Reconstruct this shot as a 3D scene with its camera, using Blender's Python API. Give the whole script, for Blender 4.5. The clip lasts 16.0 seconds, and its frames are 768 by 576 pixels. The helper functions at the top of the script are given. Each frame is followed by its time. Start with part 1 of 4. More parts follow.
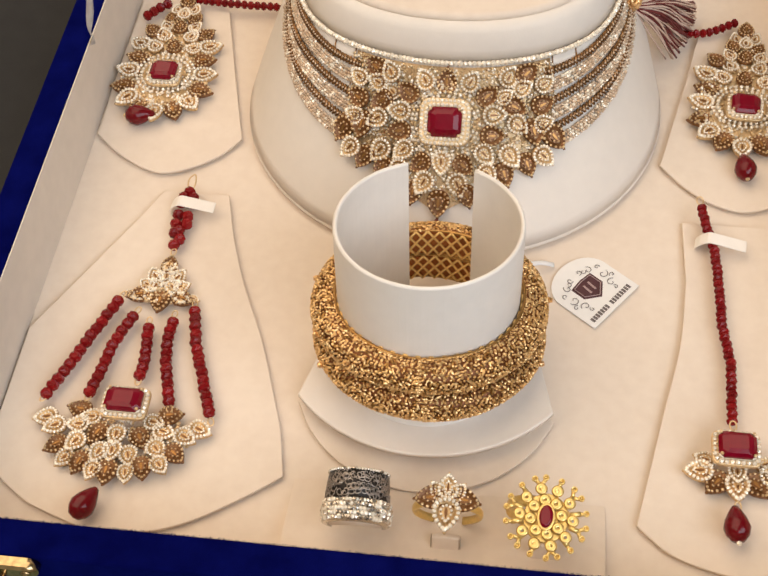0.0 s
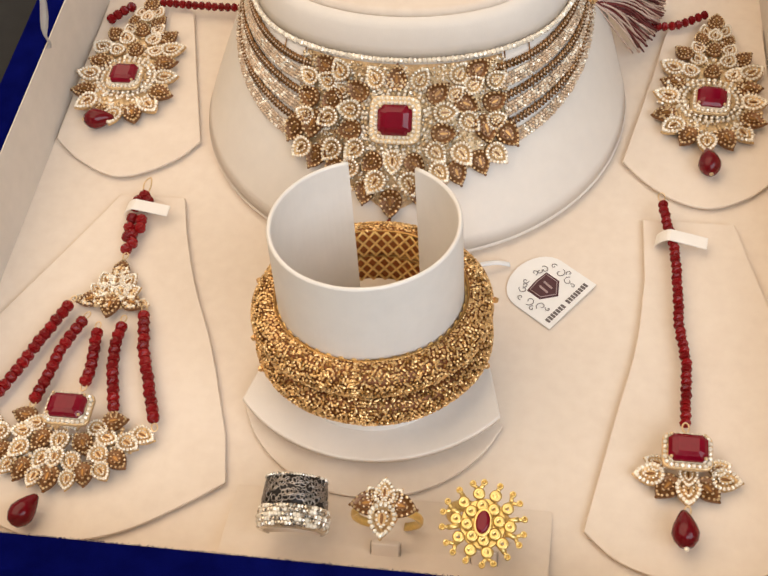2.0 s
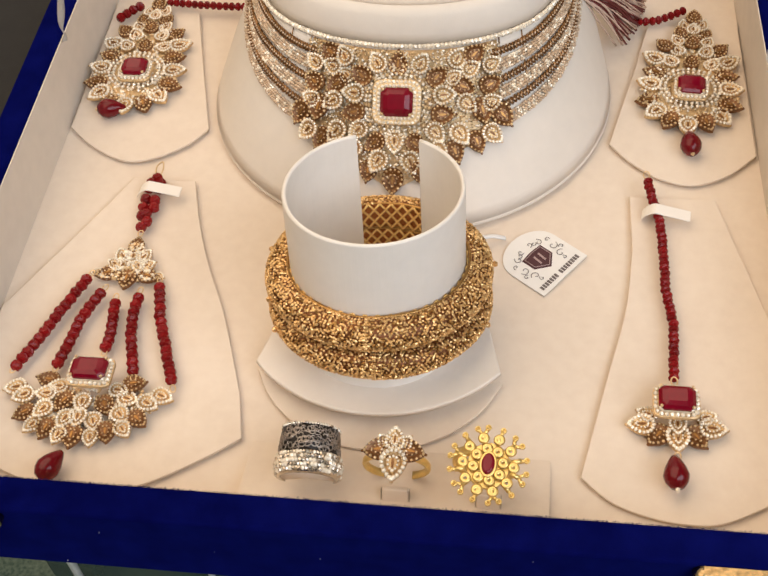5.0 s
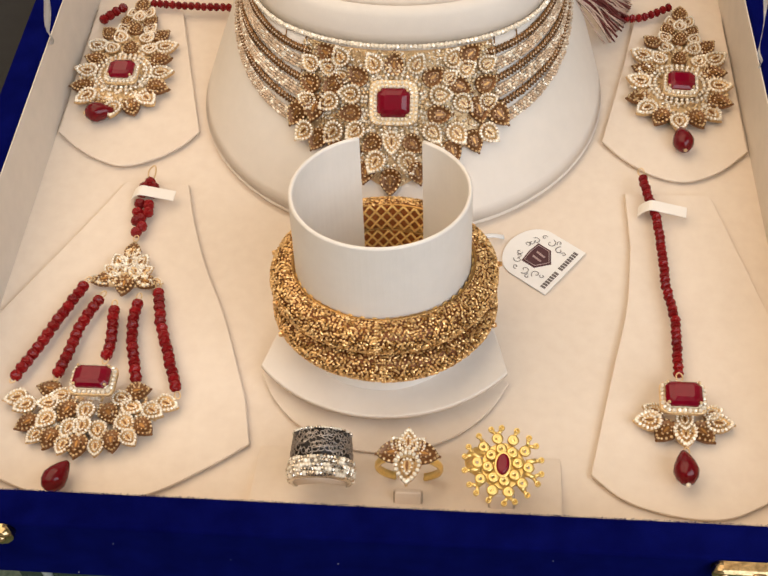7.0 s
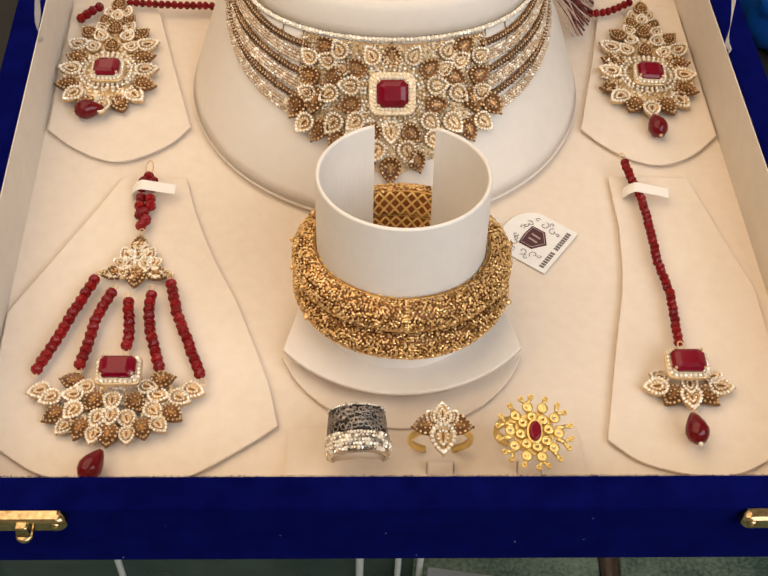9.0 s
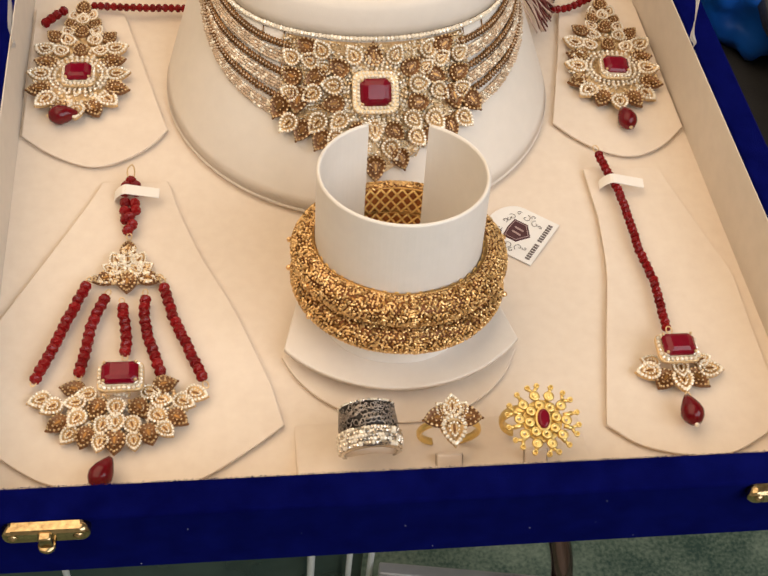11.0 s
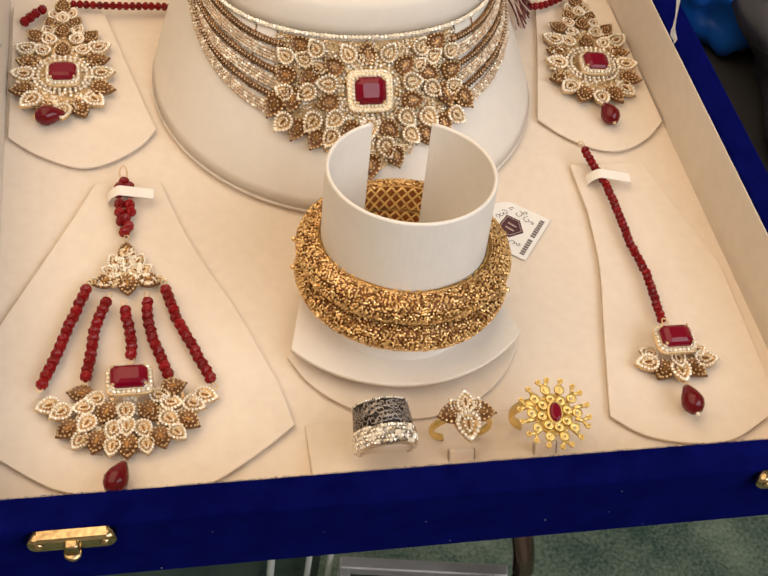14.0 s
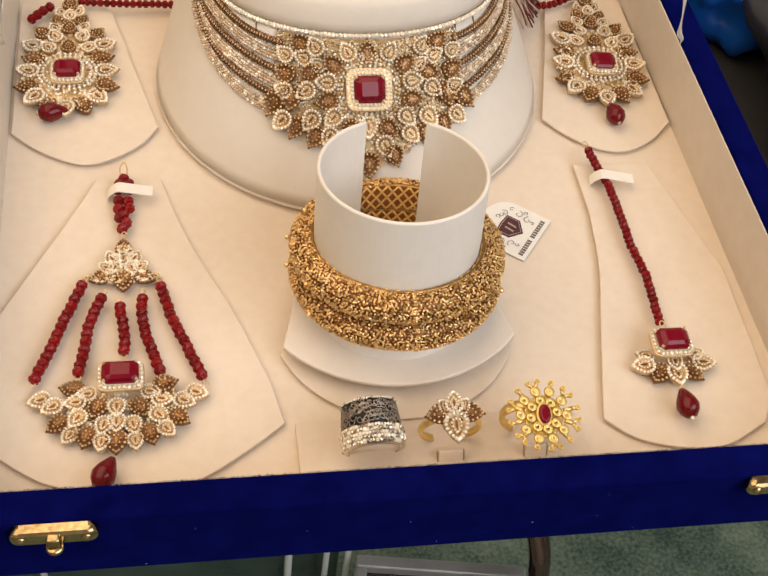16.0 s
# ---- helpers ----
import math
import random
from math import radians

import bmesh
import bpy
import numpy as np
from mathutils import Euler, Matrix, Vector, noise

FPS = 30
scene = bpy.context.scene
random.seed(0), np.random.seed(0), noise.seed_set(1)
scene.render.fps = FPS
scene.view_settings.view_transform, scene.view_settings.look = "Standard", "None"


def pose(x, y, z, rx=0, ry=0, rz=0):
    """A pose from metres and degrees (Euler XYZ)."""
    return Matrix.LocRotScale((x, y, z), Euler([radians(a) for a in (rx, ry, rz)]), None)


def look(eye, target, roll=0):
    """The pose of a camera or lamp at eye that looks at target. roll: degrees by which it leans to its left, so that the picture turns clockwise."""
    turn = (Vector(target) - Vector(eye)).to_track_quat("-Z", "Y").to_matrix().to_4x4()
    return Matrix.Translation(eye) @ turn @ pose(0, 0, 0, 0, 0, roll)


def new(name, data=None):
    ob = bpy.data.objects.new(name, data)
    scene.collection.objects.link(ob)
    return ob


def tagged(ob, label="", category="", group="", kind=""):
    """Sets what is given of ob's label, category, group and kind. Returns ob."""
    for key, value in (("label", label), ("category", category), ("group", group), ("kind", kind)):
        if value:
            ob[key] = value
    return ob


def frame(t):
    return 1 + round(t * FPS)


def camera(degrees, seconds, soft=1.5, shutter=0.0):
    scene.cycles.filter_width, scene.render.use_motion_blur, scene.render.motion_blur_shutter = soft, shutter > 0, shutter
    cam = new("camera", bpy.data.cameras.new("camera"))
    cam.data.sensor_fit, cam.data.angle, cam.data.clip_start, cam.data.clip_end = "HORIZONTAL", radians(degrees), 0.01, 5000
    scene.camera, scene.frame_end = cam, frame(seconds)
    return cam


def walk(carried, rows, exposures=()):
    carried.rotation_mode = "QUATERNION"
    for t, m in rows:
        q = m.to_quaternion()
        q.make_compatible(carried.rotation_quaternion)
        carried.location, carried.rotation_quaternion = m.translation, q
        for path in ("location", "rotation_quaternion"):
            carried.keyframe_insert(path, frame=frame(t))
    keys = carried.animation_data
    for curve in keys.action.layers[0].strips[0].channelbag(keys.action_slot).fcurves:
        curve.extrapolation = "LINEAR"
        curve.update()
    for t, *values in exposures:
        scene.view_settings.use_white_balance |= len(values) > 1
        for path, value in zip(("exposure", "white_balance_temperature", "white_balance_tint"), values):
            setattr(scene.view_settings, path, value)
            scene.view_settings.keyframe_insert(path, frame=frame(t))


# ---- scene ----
cam = camera(34.5, 16.0, soft=1.6)
PATH = [
    (0, (0.03825, -0.11987, 0.33431), (-0.00408, 0.11072, 0.01022), -4.14),
    (0.5, (0.04012, -0.11291, 0.33311), (-0.00923, 0.11566, 0.00858), -4.71),
    (1, (0.04098, -0.10696, 0.33032), (-0.01282, 0.12033, 0.00560), -5.40),
    (1.5, (0.05336, -0.10994, 0.32760), (-0.00205, 0.11879, 0.00416), -6.34),
    (2, (0.06812, -0.11259, 0.32592), (0.01065, 0.11738, 0.00372), -7.69),
    (2.5, (0.07388, -0.11773, 0.32638), (0.01383, 0.11360, 0.00563), -8.29),
    (3, (0.06803, -0.13418, 0.32943), (0.00963, 0.10186, 0.01182), -7.61),
    (3.5, (0.06531, -0.14658, 0.32997), (0.01128, 0.09506, 0.01583), -6.66),
    (6, (0.05644, -0.14626, 0.33176), (0.00954, 0.09573, 0.01673), -5.77),
    (6.5, (0.05146, -0.14093, 0.33209), (0.00933, 0.09971, 0.01536), -5.28),
    (7, (0.04389, -0.14563, 0.33305), (0.01174, 0.09636, 0.01617), -4.02),
    (7.5, (0.03084, -0.15263, 0.33596), (0.00779, 0.09092, 0.01949), -2.64),
    (8, (0.01908, -0.15836, 0.33727), (0.00749, 0.08743, 0.02190), -0.90),
    (10.5, (-0.03202, -0.16427, 0.34189), (0.00652, 0.07991, 0.02741), 5.54),
    (11, (-0.03814, -0.16436, 0.34112), (0.00690, 0.07923, 0.02706), 6.37),
    (11.5, (-0.04795, -0.16370, 0.34201), (0.00384, 0.07852, 0.02793), 7.23),
    (12, (-0.05061, -0.16332, 0.34135), (0.00849, 0.07763, 0.02758), 8.12),
    (12.5, (-0.05661, -0.16358, 0.34194), (0.00626, 0.07667, 0.02837), 8.68),
    (13, (-0.06482, -0.16192, 0.34241), (0.00303, 0.07708, 0.02892), 9.60),
    (13.5, (-0.07451, -0.16037, 0.34144), (-0.00237, 0.07803, 0.02845), 10.38),
    (14, (-0.06789, -0.16054, 0.34167), (0.00425, 0.07752, 0.02843), 10.35),
    (14.5, (-0.06426, -0.16053, 0.34206), (0.00552, 0.07758, 0.02831), 9.93),
    (15, (-0.06322, -0.16066, 0.34218), (0.00343, 0.07798, 0.02816), 9.59),
    (15.5, (-0.05855, -0.16002, 0.34242), (0.00406, 0.07896, 0.02783), 9.03),
    (16, (-0.05184, -0.16201, 0.34287), (0.00689, 0.07747, 0.02792), 8.56),
]
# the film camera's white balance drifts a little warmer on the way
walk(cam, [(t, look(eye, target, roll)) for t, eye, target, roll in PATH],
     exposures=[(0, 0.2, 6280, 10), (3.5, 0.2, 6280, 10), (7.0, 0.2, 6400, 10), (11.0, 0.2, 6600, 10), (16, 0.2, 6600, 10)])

# ---------------------------------------------------------------- light
world = bpy.data.worlds.new("room_air")
world.use_nodes = True
world.node_tree.nodes["Background"].inputs[0].default_value = (0.9, 0.93, 1.0, 1)
world.node_tree.nodes["Background"].inputs[1].default_value = 0.25
scene.world = world


def area(name, eye, target, sx, sy, watts, colour):
    lamp = bpy.data.lights.new(name, "AREA")
    lamp.shape, lamp.size, lamp.size_y, lamp.energy, lamp.color = "RECTANGLE", sx, sy, watts, colour
    ob = new(name, lamp)
    ob.matrix_world = look(eye, target)
    return ob


area("ceiling_lamp_warm", (-0.35, 0.30, 1.62), (0.0, 0.15, 0), 3.0, 3.0, 49.5, (1.0, 0.765, 0.545))
# added cool fill from front right, below the ceiling; its source is unseen
area("cool_front_fill", (0.95, -1.0, 1.45), (0, 0.1, -0.1), 2.2, 1.6, 37.5, (0.88, 0.92, 1.0))

# ---------------------------------------------------------------- materials


def nodes_of(name):
    m = bpy.data.materials.new(name)
    m.use_nodes = True
    return m, m.node_tree.nodes, m.node_tree.links, m.node_tree.nodes["Principled BSDF"]


def mat(name, colour, rough=0.5, metal=0.0, vary=0.0, scale=300.0, bump=0.0, bump_scale=2000.0, second=None, sheen=0.0, coat=0.0,
        spec=0.5, random_tint=0.0, coords="Object", sheen_tint=(1, 1, 1)):
    """Base colour with fine grain and broad stains, relief from a fine noise; scales are per metre."""
    m, n, l, p = nodes_of(name)
    p.inputs["Roughness"].default_value, p.inputs["Metallic"].default_value = rough, metal
    p.inputs["Specular IOR Level"].default_value = spec
    p.inputs["Coat Weight"].default_value = coat
    p.inputs["Coat Roughness"].default_value = 0.05
    p.inputs["Sheen Weight"].default_value = sheen
    p.inputs["Sheen Roughness"].default_value = 0.5
    p.inputs["Sheen Tint"].default_value = (*sheen_tint, 1)
    tc = n.new("ShaderNodeTexCoord")
    other = second or [c * (1 - vary) for c in colour]
    mix = n.new("ShaderNodeMix")
    mix.data_type = "RGBA"
    mix.inputs["A"].default_value, mix.inputs["B"].default_value = (*colour, 1), (*other, 1)
    big, fine = n.new("ShaderNodeTexNoise"), n.new("ShaderNodeTexNoise")
    big.inputs["Scale"].default_value, fine.inputs["Scale"].default_value = scale / 12, scale
    big.inputs["Detail"].default_value, fine.inputs["Detail"].default_value = 3, 4
    add = n.new("ShaderNodeMath")
    add.operation = "ADD"
    ramp = n.new("ShaderNodeMapRange")
    ramp.inputs["From Min"].default_value, ramp.inputs["From Max"].default_value = 0.75, 1.3
    for t in (big, fine):
        l.new(tc.outputs[coords], t.inputs["Vector"])
    l.new(big.outputs["Fac"], add.inputs[0])
    l.new(fine.outputs["Fac"], add.inputs[1])
    l.new(add.outputs[0], ramp.inputs["Value"])
    l.new(ramp.outputs[0], mix.inputs["Factor"])
    out = mix.outputs["Result"]
    if random_tint:
        info, hsv, rng = n.new("ShaderNodeObjectInfo"), n.new("ShaderNodeHueSaturation"), n.new("ShaderNodeMapRange")
        rng.inputs["To Min"].default_value, rng.inputs["To Max"].default_value = 1 - random_tint, 1 + random_tint
        l.new(info.outputs["Random"], rng.inputs["Value"])
        l.new(rng.outputs[0], hsv.inputs["Value"])
        l.new(out, hsv.inputs["Color"])
        out = hsv.outputs[0]
    l.new(out, p.inputs["Base Color"])
    if bump:
        tex, b = n.new("ShaderNodeTexNoise"), n.new("ShaderNodeBump")
        tex.inputs["Scale"].default_value, tex.inputs["Detail"].default_value = bump_scale, 3
        b.inputs["Strength"].default_value, b.inputs["Distance"].default_value = bump, 0.0003
        l.new(tc.outputs[coords], tex.inputs["Vector"])
        l.new(tex.outputs["Fac"], b.inputs["Height"])
        l.new(b.outputs[0], p.inputs["Normal"])
    return m


M_CREAM = mat("cream_leatherette", (0.77, 0.66, 0.54), 0.55, second=(0.72, 0.605, 0.49), scale=250, bump=0.12, bump_scale=2500, spec=0.3)
M_CREAM_WALL = mat("cream_lining", (0.72, 0.64, 0.54), 0.6, vary=0.08, scale=150, bump=0.2, bump_scale=2500, spec=0.3)
M_WHITE = mat("white_leatherette", (0.85, 0.795, 0.72), 0.45, vary=0.05, scale=200, bump=0.2, bump_scale=2600, spec=0.35)
M_BUST = mat("off_white_leatherette", (0.785, 0.712, 0.622), 0.48, vary=0.05, scale=200, bump=0.2, bump_scale=2600, spec=0.3)
M_IVORY = mat("ivory_leatherette", (0.80, 0.725, 0.635), 0.5, vary=0.05, scale=200, bump=0.2, bump_scale=2600, spec=0.3)
M_VELVET = mat("blue_velvet", (0.0014, 0.0020, 0.046), 1.0, second=(0.0030, 0.0046, 0.088), scale=110, bump=0.9, bump_scale=3500, sheen=0.38, spec=0.0, sheen_tint=(0.012, 0.02, 0.22))
M_GOLD = mat("yellow_gold", (0.92, 0.61, 0.30), 0.34, 1.0, vary=0.25, scale=900, bump=0.15, bump_scale=3000)
M_BRIGHT = mat("bright_gold", (0.95, 0.70, 0.26), 0.34, 0.85, vary=0.2, scale=900)
M_GOLD_DEEP = mat("deep_gold", (0.56, 0.32, 0.11), 0.4, 1.0, vary=0.4, scale=900)
M_PALE = mat("pale_gold", (0.84, 0.62, 0.35), 0.42, 0.65, vary=0.3, scale=1500, random_tint=0.12)
M_ROSE = mat("rose_gold", (0.74, 0.56, 0.39), 0.40, 0.4, vary=0.3, scale=1500)
M_AGED = mat("aged_gold", (0.70, 0.49, 0.25), 0.40, 0.7, second=(0.40, 0.25, 0.11), scale=11, bump=0.9, bump_scale=9, random_tint=0.12)
M_BEADED = mat("beaded_gold", (0.86, 0.64, 0.36), 0.38, 0.7, vary=0.3, scale=40, random_tint=0.12)
# gold darkened to red-brown: shade between the grains, put into the shell's colour
M_SHELL = mat("gap_shade_gold", (0.23, 0.085, 0.028), 0.45, 0.6, vary=0.4, scale=900)
M_GRAIN = mat("granulated_gold", (0.98, 0.66, 0.30), 0.34, 0.85, vary=0.25, scale=600)
M_LATTICE = mat("soft_gold", (0.97, 0.64, 0.22), 0.42, 0.3, vary=0.25, scale=700)
# reddish dark gold, carries the shade inside the hollow bangles
M_HOLLOW_GOLD = mat("hollow_shade_gold", (0.40, 0.13, 0.035), 0.45, 0.4, vary=0.3, scale=900)
M_STONE = mat("clear_stone", (1.0, 0.90, 0.73), 0.22, 0.2, vary=0.2, scale=1800, spec=0.8, random_tint=0.1)
M_BROWN = mat("smoky_stone", (0.15, 0.058, 0.014), 0.36, 0.5, second=(0.27, 0.12, 0.034), scale=12, bump=0.8, bump_scale=10, spec=0.8)
M_ANTIQUE = mat("antique_gold", (0.41, 0.215, 0.07), 0.35, 0.9, vary=0.4, scale=1500, random_tint=0.12)
M_ANTIQUE_DARK = mat("dark_antique_gold", (0.27, 0.135, 0.05), 0.32, 0.8, vary=0.4, scale=1500)
M_RUBY = mat("ruby_glass", (0.20, 0.003, 0.015), 0.07, vary=0.3, scale=250, spec=0.35)
M_RED = mat("red_glass", (0.225, 0.006, 0.007), 0.18, vary=0.3, scale=500, spec=0.24, random_tint=0.25)
M_DROP = mat("dark_red_glass", (0.15, 0.003, 0.007), 0.12, vary=0.35, scale=300, spec=0.33)
M_NET = mat("dull_silver", (0.50, 0.43, 0.37), 0.3, 0.9, vary=0.4, scale=1200)
M_SILVER = mat("silver", (0.80, 0.73, 0.63), 0.25, 1.0, vary=0.3, scale=1200)
M_BLACK = mat("black_enamel", (0.032, 0.026, 0.022), 0.3, 0.0, vary=0.3, scale=900, spec=0.15)
M_THREAD = mat("maroon_thread", (0.20, 0.035, 0.03), 0.8, vary=0.4, scale=900)
M_THREAD_PALE = mat("gold_thread", (0.78, 0.58, 0.46), 0.6, vary=0.3, scale=900)
M_CARD = mat("white_card", (0.82, 0.79, 0.74), 0.6, vary=0.04, scale=300)
M_INK = mat("grey_ink", (0.16, 0.13, 0.12), 0.7, vary=0.2, scale=900)
M_MAROON = mat("maroon_ink", (0.075, 0.02, 0.025), 0.6, vary=0.2, scale=900)
M_PINK = mat("pale_ink", (0.5, 0.36, 0.34), 0.6, vary=0.1, scale=900)
M_SLIT = mat("slit_edge", (0.48, 0.39, 0.30), 0.8, vary=0.2, scale=400)
M_RIBBON = mat("white_satin", (0.8, 0.78, 0.75), 0.35, vary=0.1, scale=300, sheen=0.3)
# the darker tones put a dim room's reflections into the brass colour
M_BRASS = mat("polished_brass", (0.66, 0.49, 0.26), 0.2, 1.0, second=(0.26, 0.16, 0.07), scale=600, bump=0.1, bump_scale=900)
M_LINT = mat("lint", (0.35, 0.35, 0.45), 0.9, vary=0.2, scale=900)
M_CARPET = mat("green_carpet", (0.055, 0.10, 0.072), 0.95, second=(0.28, 0.34, 0.24), scale=260, bump=1.0, bump_scale=700)
M_CLOTH = mat("dark_cloth", (0.020, 0.019, 0.018), 0.85, vary=0.3, scale=120, bump=0.5, bump_scale=1500)
M_CHROME = mat("chrome", (0.78, 0.78, 0.76), 0.3, 0.35, vary=0.1, scale=60)
M_STEEL = mat("dull_steel", (0.62, 0.59, 0.56), 0.3, 0.5, vary=0.25, scale=60)
M_BRONZE = mat("bronze_tube", (0.20, 0.14, 0.12), 0.14, 0.9, vary=0.3, scale=60)
M_BAG = mat("black_plastic", (0.026, 0.027, 0.036), 0.26, vary=0.3, scale=40, bump=0.8, bump_scale=70)
M_BLUE_BAG = mat("blue_plastic", (0.006, 0.085, 0.40), 0.3, vary=0.4, scale=40, bump=0.3, bump_scale=60)
M_WALL = mat("wall_paint", (0.80, 0.77, 0.72), 0.8, vary=0.08, scale=8)
M_GLASS = mat("dark_green_glass", (0.055, 0.085, 0.075), 0.15, vary=0.4, scale=30, spec=0.7)
M_DARK = mat("dark_lacquer", (0.02, 0.02, 0.02), 0.25, vary=0.3, scale=20)

# ---------------------------------------------------------------- building helpers


def to_mesh(bm, name, *mats, smooth=True):
    me = bpy.data.meshes.new(name)
    bm.normal_update()
    bm.to_mesh(me)
    bm.free()
    for m in mats:
        me.materials.append(m)
    if smooth:
        areas = sorted(p.area for p in me.polygons)
        limit = 6 * areas[len(areas) // 2] if areas[-1] > 12 * areas[len(areas) // 2] else 1e9
        if len(areas) <= 6:
            limit = 0
        me.polygons.foreach_set("use_smooth", [p.area < limit for p in me.polygons])
    return me


def part(name, me, parent, m=None, label=""):
    ob = new(name, me)
    ob.parent = parent
    if m is not None:
        ob.matrix_local = m
    return tagged(ob, label)


def thing(name, m, label, category, group="", kind=""):
    ob = new(name)
    ob.empty_display_size = 0.01
    ob.matrix_world = m
    return tagged(ob, label, category, group, kind)


def solid(outline, z0, z1, bevel=0.0, segs=2):
    """A plate with that outline (counter-clockwise points), with rounded upper edges."""
    bm = bmesh.new()
    low = [bm.verts.new((x, y, z0)) for x, y in outline]
    f = bm.faces.new(low)
    top = bmesh.ops.extrude_face_region(bm, geom=[f])["geom"]
    vs = [v for v in top if isinstance(v, bmesh.types.BMVert)]
    bmesh.ops.translate(bm, verts=vs, vec=(0, 0, z1 - z0))
    bmesh.ops.recalc_face_normals(bm, faces=bm.faces)
    if bevel:
        edges = [e for e in bm.edges if e.verts[0] in vs and e.verts[1] in vs]
        bmesh.ops.bevel(bm, geom=edges, offset=bevel, segments=segs, affect="EDGES", profile=0.5)
    return bm


def box(x0, x1, y0, y1, z0, z1, bevel=0.0, segs=2):
    bm = bmesh.new()
    bmesh.ops.create_cube(bm, size=1)
    for v in bm.verts:
        v.co = ((x0 + x1) / 2 + v.co.x * (x1 - x0), (y0 + y1) / 2 + v.co.y * (y1 - y0), (z0 + z1) / 2 + v.co.z * (z1 - z0))
    if bevel:
        bmesh.ops.bevel(bm, geom=bm.edges[:], offset=bevel, segments=segs, affect="EDGES", profile=0.5)
    return bm


def smooth_line(points, n):
    """A smooth line of n points through those given."""
    p = [Vector(q) for q in points]
    p = [2 * p[0] - p[1], *p, 2 * p[-1] - p[-2]]
    out = []
    for k in range(n):
        u = k / (n - 1) * (len(p) - 3)
        i = min(int(u), len(p) - 4)
        u -= i
        a, b, c, d = p[i:i + 4]
        out.append(0.5 * (2 * b + (c - a) * u + (2 * a - 5 * b + 4 * c - d) * u * u + (3 * b - a - 3 * c + d) * u ** 3))
    return out


def rounded(points, n, closed=True):
    """A closed outline with softened corners."""
    out, k = [], len(points)
    for i in range(k):
        a, b, c = (Vector(points[(i + j) % k]).to_2d() for j in (-1, 0, 1))
        r = min(n, (a - b).length * 0.45, (c - b).length * 0.45)
        p, q = b + (a - b).normalized() * r, b + (c - b).normalized() * r
        out += [tuple(p * (1 - u) ** 2 + b * 2 * u * (1 - u) + q * u * u) for u in (0, 0.25, 0.5, 0.75, 1)]
    return out


def sweep(path, radius, sides=8, closed=False, flat=1.0, bm=None):
    """A tube along a path; flat squashes it along the world's z."""
    bm = bm or bmesh.new()
    pts = [Vector(p) for p in path]
    rings, n = [], len(pts)
    for i, p in enumerate(pts):
        a, b = (pts[i - 1], pts[(i + 1) % n]) if closed else (pts[max(i - 1, 0)], pts[min(i + 1, n - 1)])
        t = (b - a).normalized()
        up = Vector((0, 0, 1)) if abs(t.z) < 0.95 else Vector((1, 0, 0))
        s = t.cross(up).normalized()
        w = s.cross(t)
        r = radius(i / (n - 1)) if callable(radius) else radius
        rings.append([bm.verts.new(p + s * r * math.cos(k * math.tau / sides) + w * r * flat * math.sin(k * math.tau / sides)) for k in range(sides)])
    for i in range(n if closed else n - 1):
        a, b = rings[i], rings[(i + 1) % n]
        for k in range(sides):
            bm.faces.new((a[k], b[k], b[(k + 1) % sides], a[(k + 1) % sides]))
    if not closed:
        bm.faces.new(rings[0])
        bm.faces.new(rings[-1][::-1])
    bmesh.ops.recalc_face_normals(bm, faces=bm.faces)
    return bm


def lathe(profile, n=48, arc=math.tau, start=0.0, cap=False):
    """A turned form from (radius, height) points."""
    bm = bmesh.new()
    full = abs(arc - math.tau) < 1e-6
    rings = []
    for k in range(n if full else n + 1):
        a = start + arc * k / n
        rings.append([bm.verts.new((r * math.cos(a), r * math.sin(a), z)) for r, z in profile])
    m = len(profile)
    for k in range(n):
        a, b = rings[k], rings[(k + 1) % len(rings)]
        for i in range(m - 1 if not cap else m):
            q = [a[i], b[i], b[(i + 1) % m], a[(i + 1) % m]]
            bm.faces.new(q)
    if not full and cap:
        bm.faces.new(rings[0])
        bm.faces.new(rings[-1][::-1])
    bmesh.ops.remove_doubles(bm, verts=bm.verts, dist=1e-7)
    bmesh.ops.recalc_face_normals(bm, faces=bm.faces)
    return bm


ICO = [(0, 0, 1)] + [(0.894 * math.cos(a), 0.894 * math.sin(a), 0.447) for a in (k * math.tau / 5 for k in range(5))] \
    + [(0.894 * math.cos(a), 0.894 * math.sin(a), -0.447) for a in ((k + 0.5) * math.tau / 5 for k in range(5))] + [(0, 0, -1)]
ICO_F = [(0, 1 + k, 1 + (k + 1) % 5) for k in range(5)] + [(1 + k, 6 + k, 1 + (k + 1) % 5) for k in range(5)] \
    + [(1 + (k + 1) % 5, 6 + k, 6 + (k + 1) % 5) for k in range(5)] + [(11, 6 + (k + 1) % 5, 6 + k) for k in range(5)]


